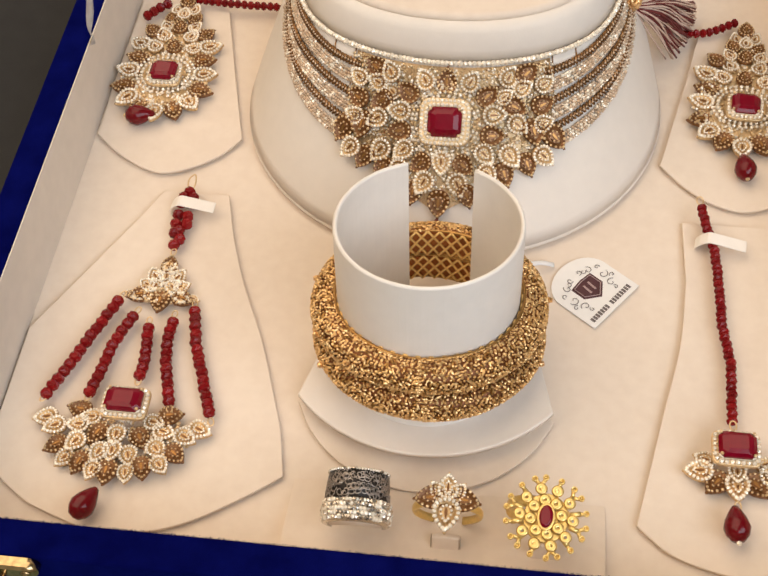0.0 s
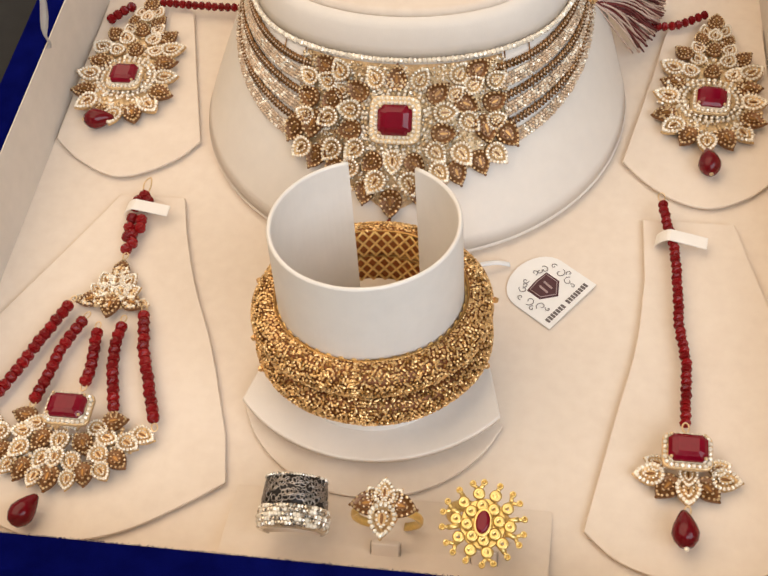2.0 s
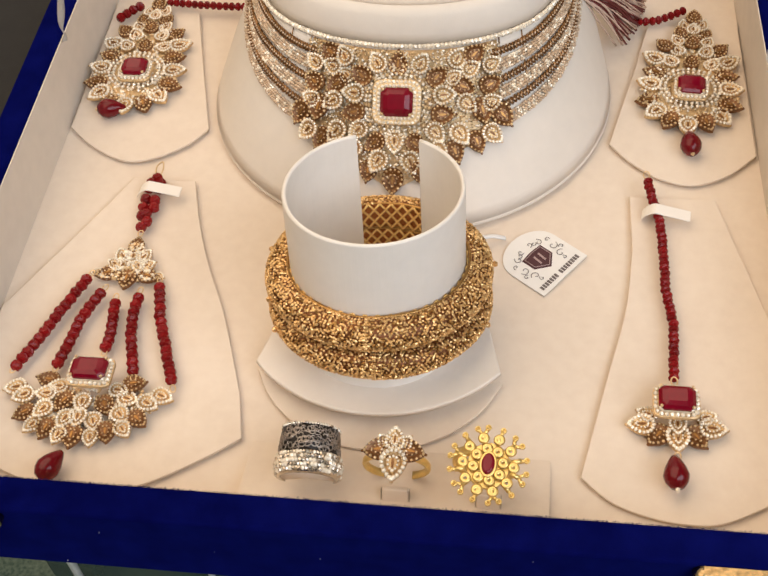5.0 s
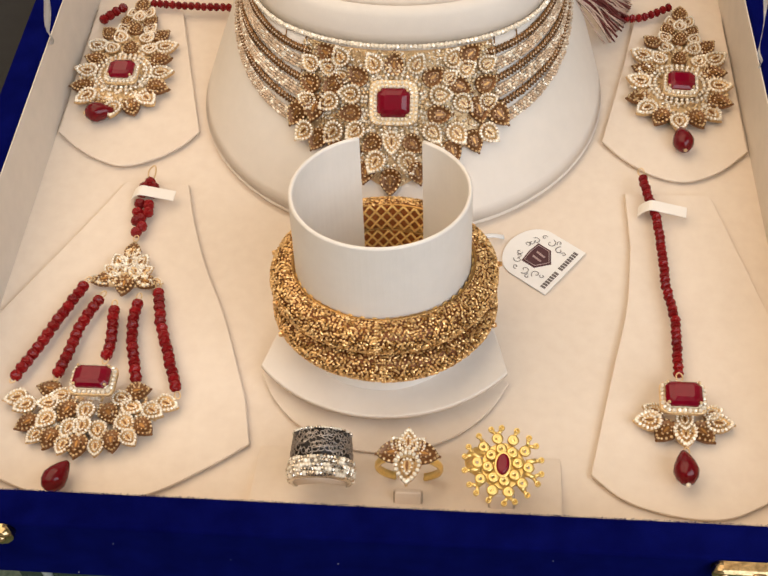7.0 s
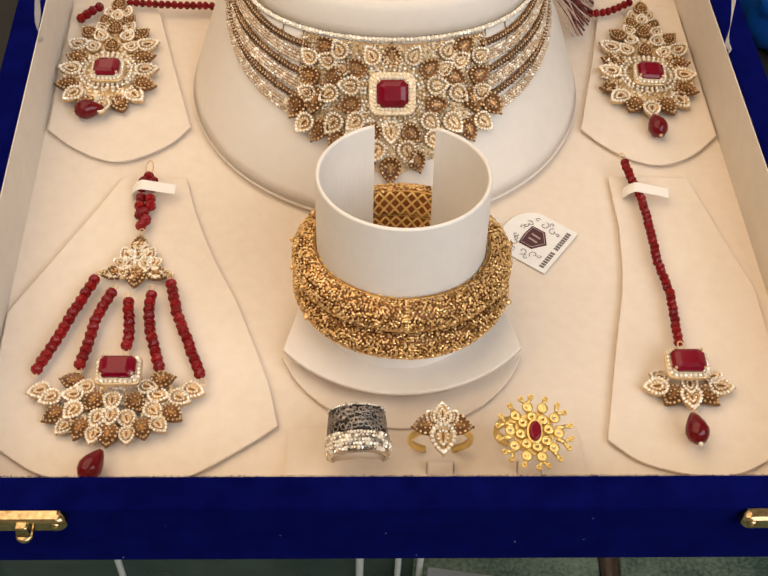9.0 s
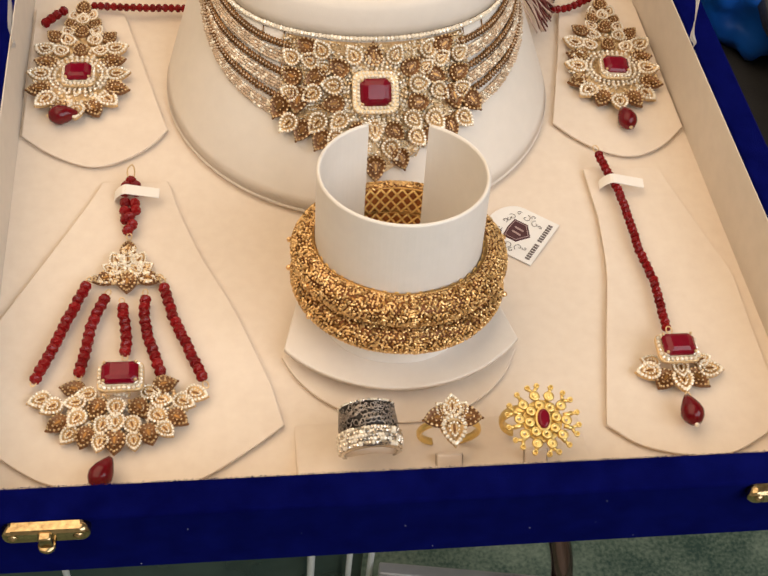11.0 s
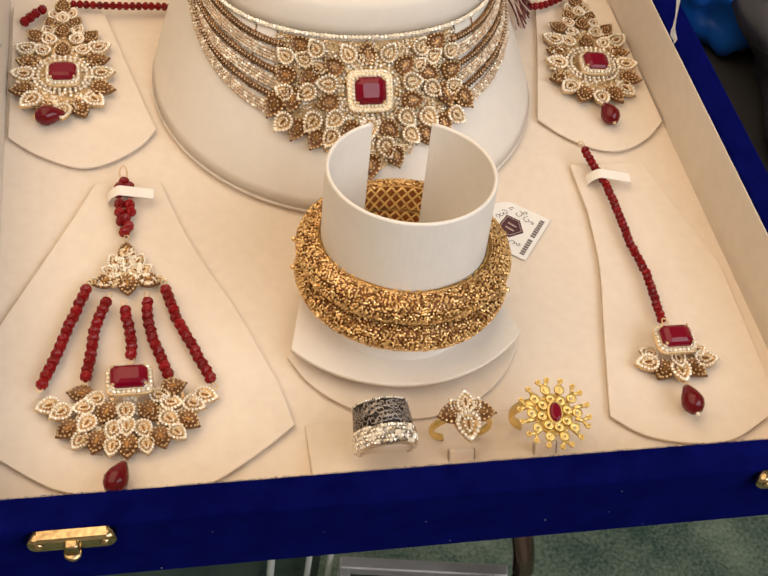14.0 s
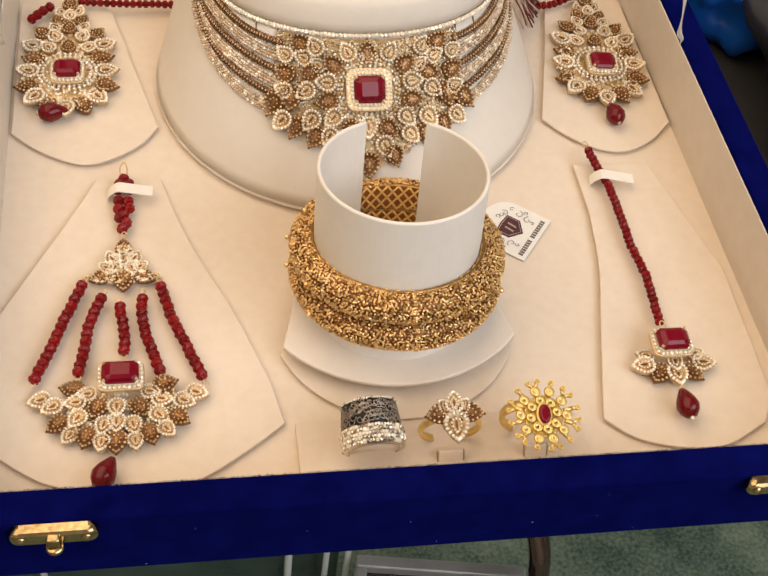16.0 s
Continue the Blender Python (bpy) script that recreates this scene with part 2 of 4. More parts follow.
class Grains:
    """Many small faceted stones or grains gathered in one mesh."""

    def __init__(self):
        self.v, self.f, self.m = [], [], []

    def add(self, p, r, slot=0, squash=1.0, spin=None, along=None, stretch=1.0):
        base, p = len(self.v), Vector(p)
        turn = Euler((random.random() * 6, random.random() * 6, random.random() * 6)).to_matrix() if spin is None else spin
        for c in ICO:
            q = turn @ Vector(c) * r
            q.z *= squash
            if along is not None:
                q += along * along.dot(q) * (stretch - 1)
            self.v.append(p + q)
        self.f += [tuple(base + i for i in t) for t in ICO_F]
        self.m += [slot] * len(ICO_F)

    def poly(self, points, faces, slot=0):
        base = len(self.v)
        self.v += [Vector(p) for p in points]
        self.f += [tuple(base + i for i in t) for t in faces]
        self.m += [slot] * len(faces)

    def mesh(self, name, *mats):
        me = bpy.data.meshes.new(name)
        me.from_pydata(self.v, [], self.f)
        for m in mats:
            me.materials.append(m)
        me.polygons.foreach_set("material_index", self.m)
        me.update()
        return me


def teardrop(u, w=0.49):
    """Outline of a leaf one unit long, with its tip at +y."""
    return w * math.sin(u) * math.sin(u / 2) ** 0.7 if u < math.tau else 0.0, 0.5 * math.cos(u)


def leaf_mesh(name, plate, stone, heart, beads, bead, stretch):
    """A pointed leaf: a domed plate with a raised edge, a rim of beads, an inner leaf of smaller beads and a claw at its tip."""
    g = Grains()
    n = 20
    ring = [teardrop(0.001 + k * math.tau / n) for k in range(n)]
    rows = ((1.0, 0.0), (1.0, 0.11), (0.94, 0.15), (0.70, 0.10), (0.52, 0.06))
    faces = []
    for r in range(len(rows) - 1):
        faces += [(r * n + k, r * n + (k + 1) % n, (r + 1) * n + (k + 1) % n, (r + 1) * n + k) for k in range(n)]
    faces.append(tuple(range((len(rows) - 1) * n, len(rows) * n)))
    g.poly([(x * f, y * f - 0.02 * (1 - f), z) for f, z in rows for x, y in ring], faces, 0)
    def row(count, fx, fy, dy, z, size, stretch):
        for k in range(count):
            x, y = teardrop((k + 0.5) * math.tau / count)
            g.add((x * fx, y * fy + dy, z + random.uniform(-0.015, 0.015)), size * random.uniform(0.88, 1.12), 1,
                  along=Vector((x, y, 0)).normalized(), stretch=stretch)

    row(beads, 0.86, 0.86, 0.0, 0.16, bead, stretch)
    core = [(x * 0.40, y * 0.46 - 0.03) for x, y in ring]
    g.poly([(x, y, 0.05) for x, y in core] + [(x * 0.8, y * 0.85, 0.14) for x, y in core],
           [(k, (k + 1) % n, n + (k + 1) % n, n + k) for k in range(n)] + [tuple(range(n, 2 * n))], 0)
    row(beads * 5 // 9, 0.38, 0.44, -0.03, 0.155, bead * 0.7, 1.0)
    slit = [(x * 0.11, y * 0.30 - 0.03, 0.17) for x, y in ring]
    g.poly(slit + [(x, y, 0.10) for x, y, z in slit], [(k, (k + 1) % n, n + (k + 1) % n, n + k) for k in range(n)] + [tuple(range(n))], 2)
    g.add((0, 0.50, 0.08), 0.06, 0)
    return g.mesh(name, plate, stone, heart)


LEAF_WHITE = leaf_mesh("white_leaf", M_AGED, M_STONE, M_BROWN, 20, 0.064, 1.2)
LEAF_BROWN = leaf_mesh("brown_leaf", M_BROWN, M_BEADED, M_ANTIQUE, 16, 0.054, 1.0)


def cut_gem(a, b, h, table=0.62):
    """A step-cut stone a by b, standing h high."""
    bm = bmesh.new()

    def ring(s, z, cut=0.18):
        x, y, c = a / 2 * s, b / 2 * s, min(a, b) * cut * s
        return [bm.verts.new(p) for p in ((x - c, -y, z), (x, -y + c, z), (x, y - c, z), (x - c, y, z), (-x + c, y, z), (-x, y - c, z), (-x, -y + c, z), (-x + c, -y, z))]

    rings = [ring(1, 0), ring(1, h * 0.35), ring(0.82, h * 0.72), ring(0.52, h, 0.08)]
    for lo, hi in zip(rings, rings[1:]):
        for k in range(8):
            bm.faces.new((lo[k], lo[(k + 1) % 8], hi[(k + 1) % 8], hi[k]))
    bm.faces.new(rings[-1])
    bm.faces.new(rings[0][::-1])
    bmesh.ops.recalc_face_normals(bm, faces=bm.faces)
    return bm


def halo(a, b, r, rows=1, z=0.0, gap=1.9):
    """Stones set in rounded rectangles round a stone a by b."""
    out = []
    for row in range(rows):
        x, y = a / 2 + r * (0.9 + 2 * row), b / 2 + r * (0.9 + 2 * row)
        line = rounded([(-x, -y), (x, -y), (x, y), (-x, y)], min(x, y) * 0.5)
        line = [Vector(p) for p in line] + [Vector(line[0])]
        total = sum((q - p).length for p, q in zip(line, line[1:]))
        n = max(8, int(total / (gap * r)))
        for k in range(n):
            d, i = total * k / n, 0
            while d > (line[i + 1] - line[i]).length:
                d -= (line[i + 1] - line[i]).length
                i += 1
            p = line[i].lerp(line[i + 1], d / max(1e-9, (line[i + 1] - line[i]).length))
            out.append((p.x, p.y, z - row * r * 0.8))
    return out


STONE = Grains()
STONE.add((0, 0, 0), 1.0, 0)
STONE = STONE.mesh("stone", M_STONE)


def stones(parent, places, r, m=None):
    """Single clear stones, each a piece of its own."""
    for p in places:
        k = r * random.uniform(0.9, 1.1)
        part("stone", STONE, parent, (m or Matrix.Identity(4)) @ pose(*p, random.uniform(0, 360), random.uniform(0, 360), 0) @ Matrix.Diagonal((k, k, k, 1)))


def setting(parent, m, a, b, h, rows=1, base=0.003, r=0.0007, lift=0.0):
    """A red stone in claws, with a raised seat and a halo of clear stones."""
    x, y = a / 2 + 2 * r * rows, b / 2 + 2 * r * rows
    seat = part("setting", to_mesh(solid(rounded([(-x, -y), (x, -y), (x, y), (-x, y)], min(x, y) * 0.5), base * 0.8 + lift * 0.45 - 0.0011, base * 0.8 + lift * 0.45, 0.0004), "setting", M_PALE), parent, m)
    part("gemstone", to_mesh(cut_gem(a, b, h), "gemstone", M_RUBY, smooth=False), seat, pose(0, 0, base * 0.6 + lift), "step-cut ruby-red stone")
    stones(seat, halo(a, b, r, rows, base * 0.8 + lift * 0.45 + 0.0004), r)
    if lift:
        x, y = a * 0.49, b * 0.49
        part("collet", to_mesh(solid(rounded([(-x, -y), (x, -y), (x, y), (-x, y)], 0.0012), base * 0.5, base * 0.6 + lift + 0.0003, 0.0003), "collet", M_STONE), seat)
    claw = Grains()
    for sx in (-1, 1):
        for sy in (-1, 1):
            claw.add((sx * a * 0.43, sy * b * 0.43, base * 0.6 + lift + h * 0.6), 0.0006, 0)
    part("claws", claw.mesh("claws", M_PALE), seat)
    return seat


def facet_bead(rx, rz, n=8):
    """A faceted glass bead with its hole along z, one unit being a metre."""
    bm = bmesh.new()
    rows = []
    for k, (r, z) in enumerate(((0.42, -1), (0.84, -0.66), (1.0, 0), (0.84, 0.66), (0.42, 1))):
        rows.append([bm.verts.new((rx * r * math.cos((i + 0.5 * (k % 2)) * math.tau / n), rx * r * math.sin((i + 0.5 * (k % 2)) * math.tau / n), rz * z)) for i in range(n)])
    for k, (a, b) in enumerate(zip(rows, rows[1:])):
        for i in range(n):
            j = (i + 1) % n
            if k % 2:
                bm.faces.new((a[i], a[j], b[i]))
                bm.faces.new((a[j], b[j], b[i]))
            else:
                bm.faces.new((a[i], a[j], b[j]))
                bm.faces.new((a[i], b[j], b[i]))
    bm.faces.new(rows[0][::-1])
    bm.faces.new(rows[-1])
    bmesh.ops.recalc_face_normals(bm, faces=bm.faces)
    return bm


BEAD = to_mesh(facet_bead(0.00208, 0.00172), "bead", M_RED, smooth=False)
BEAD_SMALL = to_mesh(facet_bead(0.00178, 0.00118), "bead", M_RED, smooth=False)


def along(line, step):
    """Evenly spaced places and directions on a line."""
    line = [Vector(p) for p in line]
    out, left = [], step / 2
    for a, b in zip(line, line[1:]):
        d, n = (b - a).length, (b - a).normalized()
        while left < d:
            out.append((a + n * left, n))
            left += step
        left -= d
    return out


def string_beads(parent, line, me=BEAD, step=0.0031, jitter=0.00012):
    line = [Vector(p) for p in line]
    part("thread", to_mesh(sweep(line, 0.0009, 6), "thread", M_RED), parent, None, "dark red thread")
    for p, d in along(line, step):
        q = d.to_track_quat("Z", "Y").to_matrix().to_4x4()
        off = Vector((random.uniform(-jitter, jitter), random.uniform(-jitter, jitter), random.uniform(0, jitter)))
        part("bead", me, parent, Matrix.Translation(p + off) @ q @ pose(0, 0, 0, 0, 0, random.uniform(0, 360)))


def loop(parent, p, r=0.0013, w=0.00025, tilt=0.0, spin=0.0, stretch=1.6):
    line = [(r * math.cos(a), r * stretch * math.sin(a), 0) for a in (k * math.tau / 14 for k in range(14))]
    part("loop", to_mesh(sweep(line, w, 6, True), "loop", M_PALE), parent, pose(*p, tilt, 0, spin), "small gold wire loop")


def drop_mesh(length, width):
    pr = [(0.0001, 0), (width * 0.25, length * 0.04), (width * 0.43, length * 0.2), (width * 0.5, length * 0.38), (width * 0.42, length * 0.6),
          (width * 0.26, length * 0.82), (width * 0.12, length * 0.97), (0.0001, length)]
    return to_mesh(lathe(pr, 20), "drop", M_DROP)


DROP = drop_mesh(0.0112, 0.0078)


def leaf(parent, x, y, turn, length, brown, z=0.0, m=None, tilt=0.0):
    """turn: degrees by which the tip leans from +y, counter-clockwise."""
    base = m or Matrix.Identity(4)
    return part("leaf", LEAF_BROWN if brown else LEAF_WHITE, parent,
                base @ pose(x, y, z, tilt, 0, turn) @ Matrix.Diagonal((length, length, length, 1)),
                "smoky brown stone leaf" if brown else "clear stone leaf")


# ---------------------------------------------------------------- room
FLOOR = -0.75
tagged(new("floor", to_mesh(box(-3, 3, -2.5, 3, FLOOR - 0.05, FLOOR), "floor", M_CARPET)), "dark green short-pile carpet", "carpet", kind="structure")
tagged(new("ceiling", to_mesh(box(-3, 3, -2.5, 3, 1.75, 1.8), "ceiling", M_WALL)), "plain off-white ceiling", "ceiling", kind="structure")
for name, dims in (("wall_north", (-3, 3, 3, 3.1)), ("wall_south", (-3, 3, -2.6, -2.5)), ("wall_east", (3, 3.1, -2.5, 3)), ("wall_west", (-3.1, -3, -2.5, 3))):
    tagged(new(name, to_mesh(box(*dims, FLOOR, 1.75), name, M_WALL)), "plain off-white painted wall", "wall", kind="structure")

# table that carries the box
BASE = -0.0015
table = thing("table", pose(0, 0, FLOOR), "dark cloth-covered display table under the box", "table")
part("tabletop", to_mesh(box(-0.75, 0.75, 0.012, 0.72, -FLOOR + BASE - 0.025, -FLOOR + BASE, 0.003), "tabletop", M_CLOTH), table)
for sx in (-0.70, 0.70):
    for sy in (0.06, 0.67):
        part("leg", to_mesh(box(sx - 0.02, sx + 0.02, sy - 0.02, sy + 0.02, 0, -FLOOR + BASE - 0.025, 0.003), "leg", M_DARK), table)

# ---------------------------------------------------------------- the box
X0, X1, Y0, Y1, RIM = -0.1315, 0.1505, 0.0, 0.315, 0.0305
IX0, IX1, IY0, IY1 = -0.1205, 0.1385, 0.0120, 0.305
case = thing("jewellery_box", pose(0, 0, 0), "open royal-blue velvet jewellery box with a cream lined tray", "jewellery box")
part("base_board", to_mesh(box(X0 + 0.004, X1 - 0.004, Y0 + 0.004, Y1 - 0.004, BASE + 0.0003, -0.001, 0.0005), "base_board", M_VELVET), case)


def askew(bm):
    """The box's right side runs a little inwards towards the back."""
    for v in bm.verts:
        if v.co.x > 0.13:
            v.co.x += 0.0035 - 0.046 * (v.co.y - 0.10)
    return bm


def velvet_wall(name, x0, x1, y0, y1):
    bm = box(x0, x1, y0, y1, BASE, RIM, 0.0012, 3)
    if name == "side_wall":
        askew(bm)
    part(name, to_mesh(bm, name, M_VELVET), case)


velvet_wall("front_wall", X0, X1, Y0, IY0 - 0.0012)
part("lining", to_mesh(box(IX0, IX1, IY0 - 0.0012, IY0, 0, RIM - 0.006, 0.0003), "lining", M_CREAM_WALL), case, None, "cream lining")
velvet_wall("back_wall", X0, X1, IY1 + 0.0012, Y1)
velvet_wall("side_wall", X0, IX0 - 0.0005, IY0 - 0.0010, IY1 + 0.0010)
velvet_wall("side_wall", IX1 + 0.0005, X1, IY0 - 0.0010, IY1 + 0.0010)
lining = (("lining", IX0 - 0.0005, IX0, IY0, IY1), ("lining", IX1, IX1 + 0.0005, IY0, IY1), ("lining", IX0 - 0.0012, IX1 + 0.0012, IY1, IY1 + 0.0012))
for name, x0, x1, y0, y1 in lining:
    part(name, to_mesh(askew(box(x0, x1, y0, y1, 0, RIM - 0.0008, 0.0002)), name, M_CREAM_WALL), case, None, "cream lining")
tray = part("tray", to_mesh(box(IX0 - 0.0004, IX1 + 0.0065, IY0, IY1, -0.001, 0.0, 0.0), "tray", M_CREAM), case, None, "cream leatherette tray floor")
lid = part("lid", to_mesh(box(X0, X1, -0.008, 0.0, 0, 0.30, 0.002), "lid", M_VELVET), case, pose(0, Y1 + 0.010, RIM - 0.002, -20, 0, 0), "raised blue velvet lid")
part("lid_lining", to_mesh(box(X0 + 0.012, X1 - 0.012, -0.0095, -0.008, 0.012, 0.288, 0.0005), "lid_lining", M_CREAM_WALL), lid, None, "cream lid lining")


def ribbon(x, y, lean):
    line = smooth_line([(x, y, RIM - 0.0010), (x + lean * 0.2, y + 0.006, RIM + 0.012), (x + lean, y + 0.035, RIM + 0.07), (x + lean * 2, y + 0.14, RIM + 0.20)], 24)
    bm = bmesh.new()
    prev = None
    for k, p in enumerate(line):
        w = 0.0022 * (0.45 + 0.55 * min(1, k / 5))
        row = [bm.verts.new(p + Vector((0.0008 * math.sin(k * 0.9 + s), 0.9 * s * w, -0.45 * s * w))) for s in (-1, 0, 1)]
        if prev:
            for i in range(2):
                bm.faces.new((prev[i], prev[i + 1], row[i + 1], row[i]))
        prev = row
    bmesh.ops.solidify(bm, geom=bm.faces[:], thickness=0.0003)
    part("ribbon", to_mesh(bm, "ribbon", M_RIBBON), case, None, "narrow white satin stay ribbon")


g = Grains()
for k in range(10):
    g.add((random.uniform(X0 + 0.004, X1 - 0.004), -0.0001, random.uniform(0.0, RIM - 0.003)), random.uniform(0.00010, 0.00022), 0)
tagged(part("lint", g.mesh("lint", M_LINT), case, None, "pale lint specks on the velvet"), kind="stuff")
g = Grains()
for k in range(1500):
    g.add((random.uniform(X0 + 0.002, X1 - 0.002), IY0 - 0.0014 + random.gauss(0, 0.00012), RIM - 0.00012), random.uniform(0.00006, 0.00016), 0)
tagged(part("nap", g.mesh("nap", M_VELVET), case, None, "frayed blue velvet nap on the rim"), kind="stuff")
ribbon(0.1378, 0.1894, -0.004)
ribbon(IX0 + 0.0012, 0.1945, 0.001)


def latch(x):
    """Brass catch plate with two screws and a hooked knob, on the front face."""
    w, h = 0.0120, 0.0030
    outline = rounded([(-w, -h * 0.4), (-w * 0.86, -h), (w * 0.86, -h), (w, -h * 0.4), (w, h * 0.4), (w * 0.86, h), (-w * 0.86, h), (-w, h * 0.4)], 0.0012)
    plate = part("latch", to_mesh(solid(outline, 0, 0.0034, 0.0008, 1), "latch", M_BRASS), case, pose(x, -0.0002, 0.0276, 90, 0, 0), "polished brass catch plate")
    for sx in (-1, 1):
        part("screw", to_mesh(lathe([(0.0001, 0.0010), (0.0009, 0.0008), (0.0015, 0.0002), (0.0016, 0)], 14), "screw", M_BRASS), plate, pose(sx * 0.0088, 0, 0.0034))
    part("hook", to_mesh(box(-0.0019, 0.0019, -0.0026, 0.0028, 0.0028, 0.0056, 0.0008, 3), "hook", M_BRASS), plate)
    part("knob", to_mesh(lathe([(0.0001, 0), (0.0023, 0), (0.0026, 0.0006), (0.0023, 0.0016), (0.0001, 0.0018)], 18), "knob", M_BRASS), plate, pose(0, -0.0018, 0.0044, 90, 0, 0))


latch(-0.0940)
latch(0.1178)

# ---------------------------------------------------------------- display pads in the tray


PAD_TOP = 0.0022


def inset(outline, by):
    """The outline drawn in by that much."""
    out, n = [], len(outline)
    for k in range(n):
        a, b, c = (Vector(outline[(k + d) % n][:2]) for d in (-1, 0, 1))
        t = ((b - a).normalized() + (c - b).normalized()).normalized()
        out.append((b.x - t.y * by, b.y + t.x * by))
    return out


def pad(curves, label):
    """A thin covered card on a smaller foam base; curves: smooth runs of its outline, meeting in corners, counter-clockwise."""
    outline = []
    for run in curves:
        line = smooth_line([(x, y, 0) for x, y in run], 7 * len(run)) if len(run) > 2 else [Vector((*p, 0)) for p in run]
        outline += [(p.x, p.y) for p in line]
    ob = thing("display_pad", pose(0, 0, 0), label, "display pad", "display pads in the tray")
    part("pad_base", to_mesh(solid(inset(outline, 0.0016), 0.0002, PAD_TOP - 0.0008), "pad_base", M_CREAM, smooth=False), ob)
    part("pad_top", to_mesh(solid(outline, PAD_TOP - 0.0009, PAD_TOP, 0.0003, 2), "pad_top", M_CREAM), ob)
    return ob


pad([[(-0.1192, 0.1765), (-0.1093, 0.1678), (-0.0978, 0.1614), (-0.0898, 0.1600), (-0.0811, 0.1630), (-0.0713, 0.1700), (-0.0651, 0.1784)], [(-0.0747, 0.2136), (-0.0833, 0.2463)], [(-0.0880, 0.2500), (-0.1192, 0.2500)]],
    "cream shield-shaped earring pad")
pad([[(0.0853, 0.1784), (0.0930, 0.1696), (0.1030, 0.1622), (0.1146, 0.1596), (0.1270, 0.1650), (0.1375, 0.1750)], [(0.1345, 0.2480), (0.1300, 0.2520)], [(0.1040, 0.2520), (0.1008, 0.2480), (0.0948, 0.2192)]],
    "cream shield-shaped earring pad")
pad([[(-0.1195, 0.0410), (-0.1067, 0.0313), (-0.0979, 0.0268), (-0.0780, 0.0212), (-0.0640, 0.0228), (-0.0511, 0.0277), (-0.0365, 0.0372), (-0.0268, 0.0446)], [(-0.0303, 0.0606), (-0.0415, 0.0912), (-0.0520, 0.1140), (-0.0594, 0.1338), (-0.0645, 0.1515)],
     [(-0.0880, 0.1515), (-0.0960, 0.1350), (-0.1195, 0.0900)]], "cream flared pad under the beaded pendant")
pad([[(0.0779, 0.0392), (0.0867, 0.0318), (0.0975, 0.0278), (0.1090, 0.0262), (0.1195, 0.0275), (0.1330, 0.0345)], [(0.1385, 0.0450), (0.1375, 0.1000)], [(0.1220, 0.1530), (0.0925, 0.1530)], [(0.0934, 0.1285), (0.0912, 0.1030), (0.0855, 0.0760), (0.0784, 0.0420)]],
    "cream flared pad under the forehead ornament")

# ---------------------------------------------------------------- necklace stand
NECK = Vector((0.0105, 0.2350, 0))


def neck_depth(s):
    """The neck's front is a little flattened."""
    return 0.0583 * math.copysign(abs(s) ** 0.6, s)


def bust_point(angle, v, lift=0.0):
    """A point on the sloping collar: angle round the neck in radians (-pi/2 is the front), v from 0 at the neck to 1 at the rim."""
    c, s = math.cos(angle), math.sin(angle)
    top = Vector((NECK.x + 0.0560 * c, NECK.y + neck_depth(s), 0.0475))
    low = Vector((0.0100 + 0.0755 * c, 0.2035 + 0.0725 * s, 0.0045))
    p = top.lerp(low, v)
    p.z = 0.0032 + 0.0443 * max(1 - v, 0) ** 0.92
    if lift:
        a = bust_point(angle + 0.01, v) - bust_point(angle - 0.01, v)
        b = bust_point(angle, v + 0.01) - bust_point(angle, v - 0.01)
        p += lift * b.cross(a).normalized()
    return p


def rings_mesh(rings, name, m, closed=False):
    bm = bmesh.new()
    rows = [[bm.verts.new(p) for p in ring] for ring in rings]
    n = len(rows[0])
    for a, b in zip(rows, rows[1:]):
        for k in range(n):
            bm.faces.new((a[k], a[(k + 1) % n], b[(k + 1) % n], b[k]))
    bm.faces.new(rows[0][::-1])
    bm.faces.new(rows[-1])
    bmesh.ops.recalc_face_normals(bm, faces=bm.faces)
    return to_mesh(bm, name, m)


ROUND = [k * math.tau / 120 for k in range(120)]


def base_ring(s, z):
    return [(0.0100 + 0.0755 * s * math.cos(a), 0.2035 + 0.0725 * s * math.sin(a), z) for a in ROUND]


def neck_ring(s, z):
    return [(NECK.x + 0.056 * s * math.cos(a), NECK.y + 0.004 * (1 - s) + s * neck_depth(math.sin(a)), z) for a in ROUND]


bust = thing("necklace_stand", pose(0, 0, 0), "white leatherette collar-shaped necklace stand", "jewellery stand")
part("base_plate", rings_mesh([base_ring(0.975, 0.0002), base_ring(0.975, 0.0014), base_ring(1.0, 0.0015), base_ring(1.003, 0.0019), base_ring(1.003, 0.0028), base_ring(0.998, 0.0033)], "base_plate", M_BUST), bust)
part("collar", rings_mesh([[bust_point(a, k / 14) for a in ROUND] for k in range(14, -1, -1)], "collar", M_BUST), bust)
part("neck", rings_mesh([neck_ring(s, z) for s, z in ((0.995, 0.0472), (0.985, 0.052), (0.955, 0.0575), (0.92, 0.0600), (0.90, 0.0600))], "neck", M_BUST), bust)
part("top_pad", rings_mesh([neck_ring(s, z) for s, z in ((0.90, 0.0596), (0.895, 0.0612), (0.87, 0.0620), (0.5, 0.0624))], "top_pad", M_CREAM), bust, None, "cream top pad")

# ---------------------------------------------------------------- necklace
necklace = thing("necklace", pose(0, 0, 0), "gold choker with clear and smoky stone leaves round a red stone", "necklace")
SLOPE = 0.0630


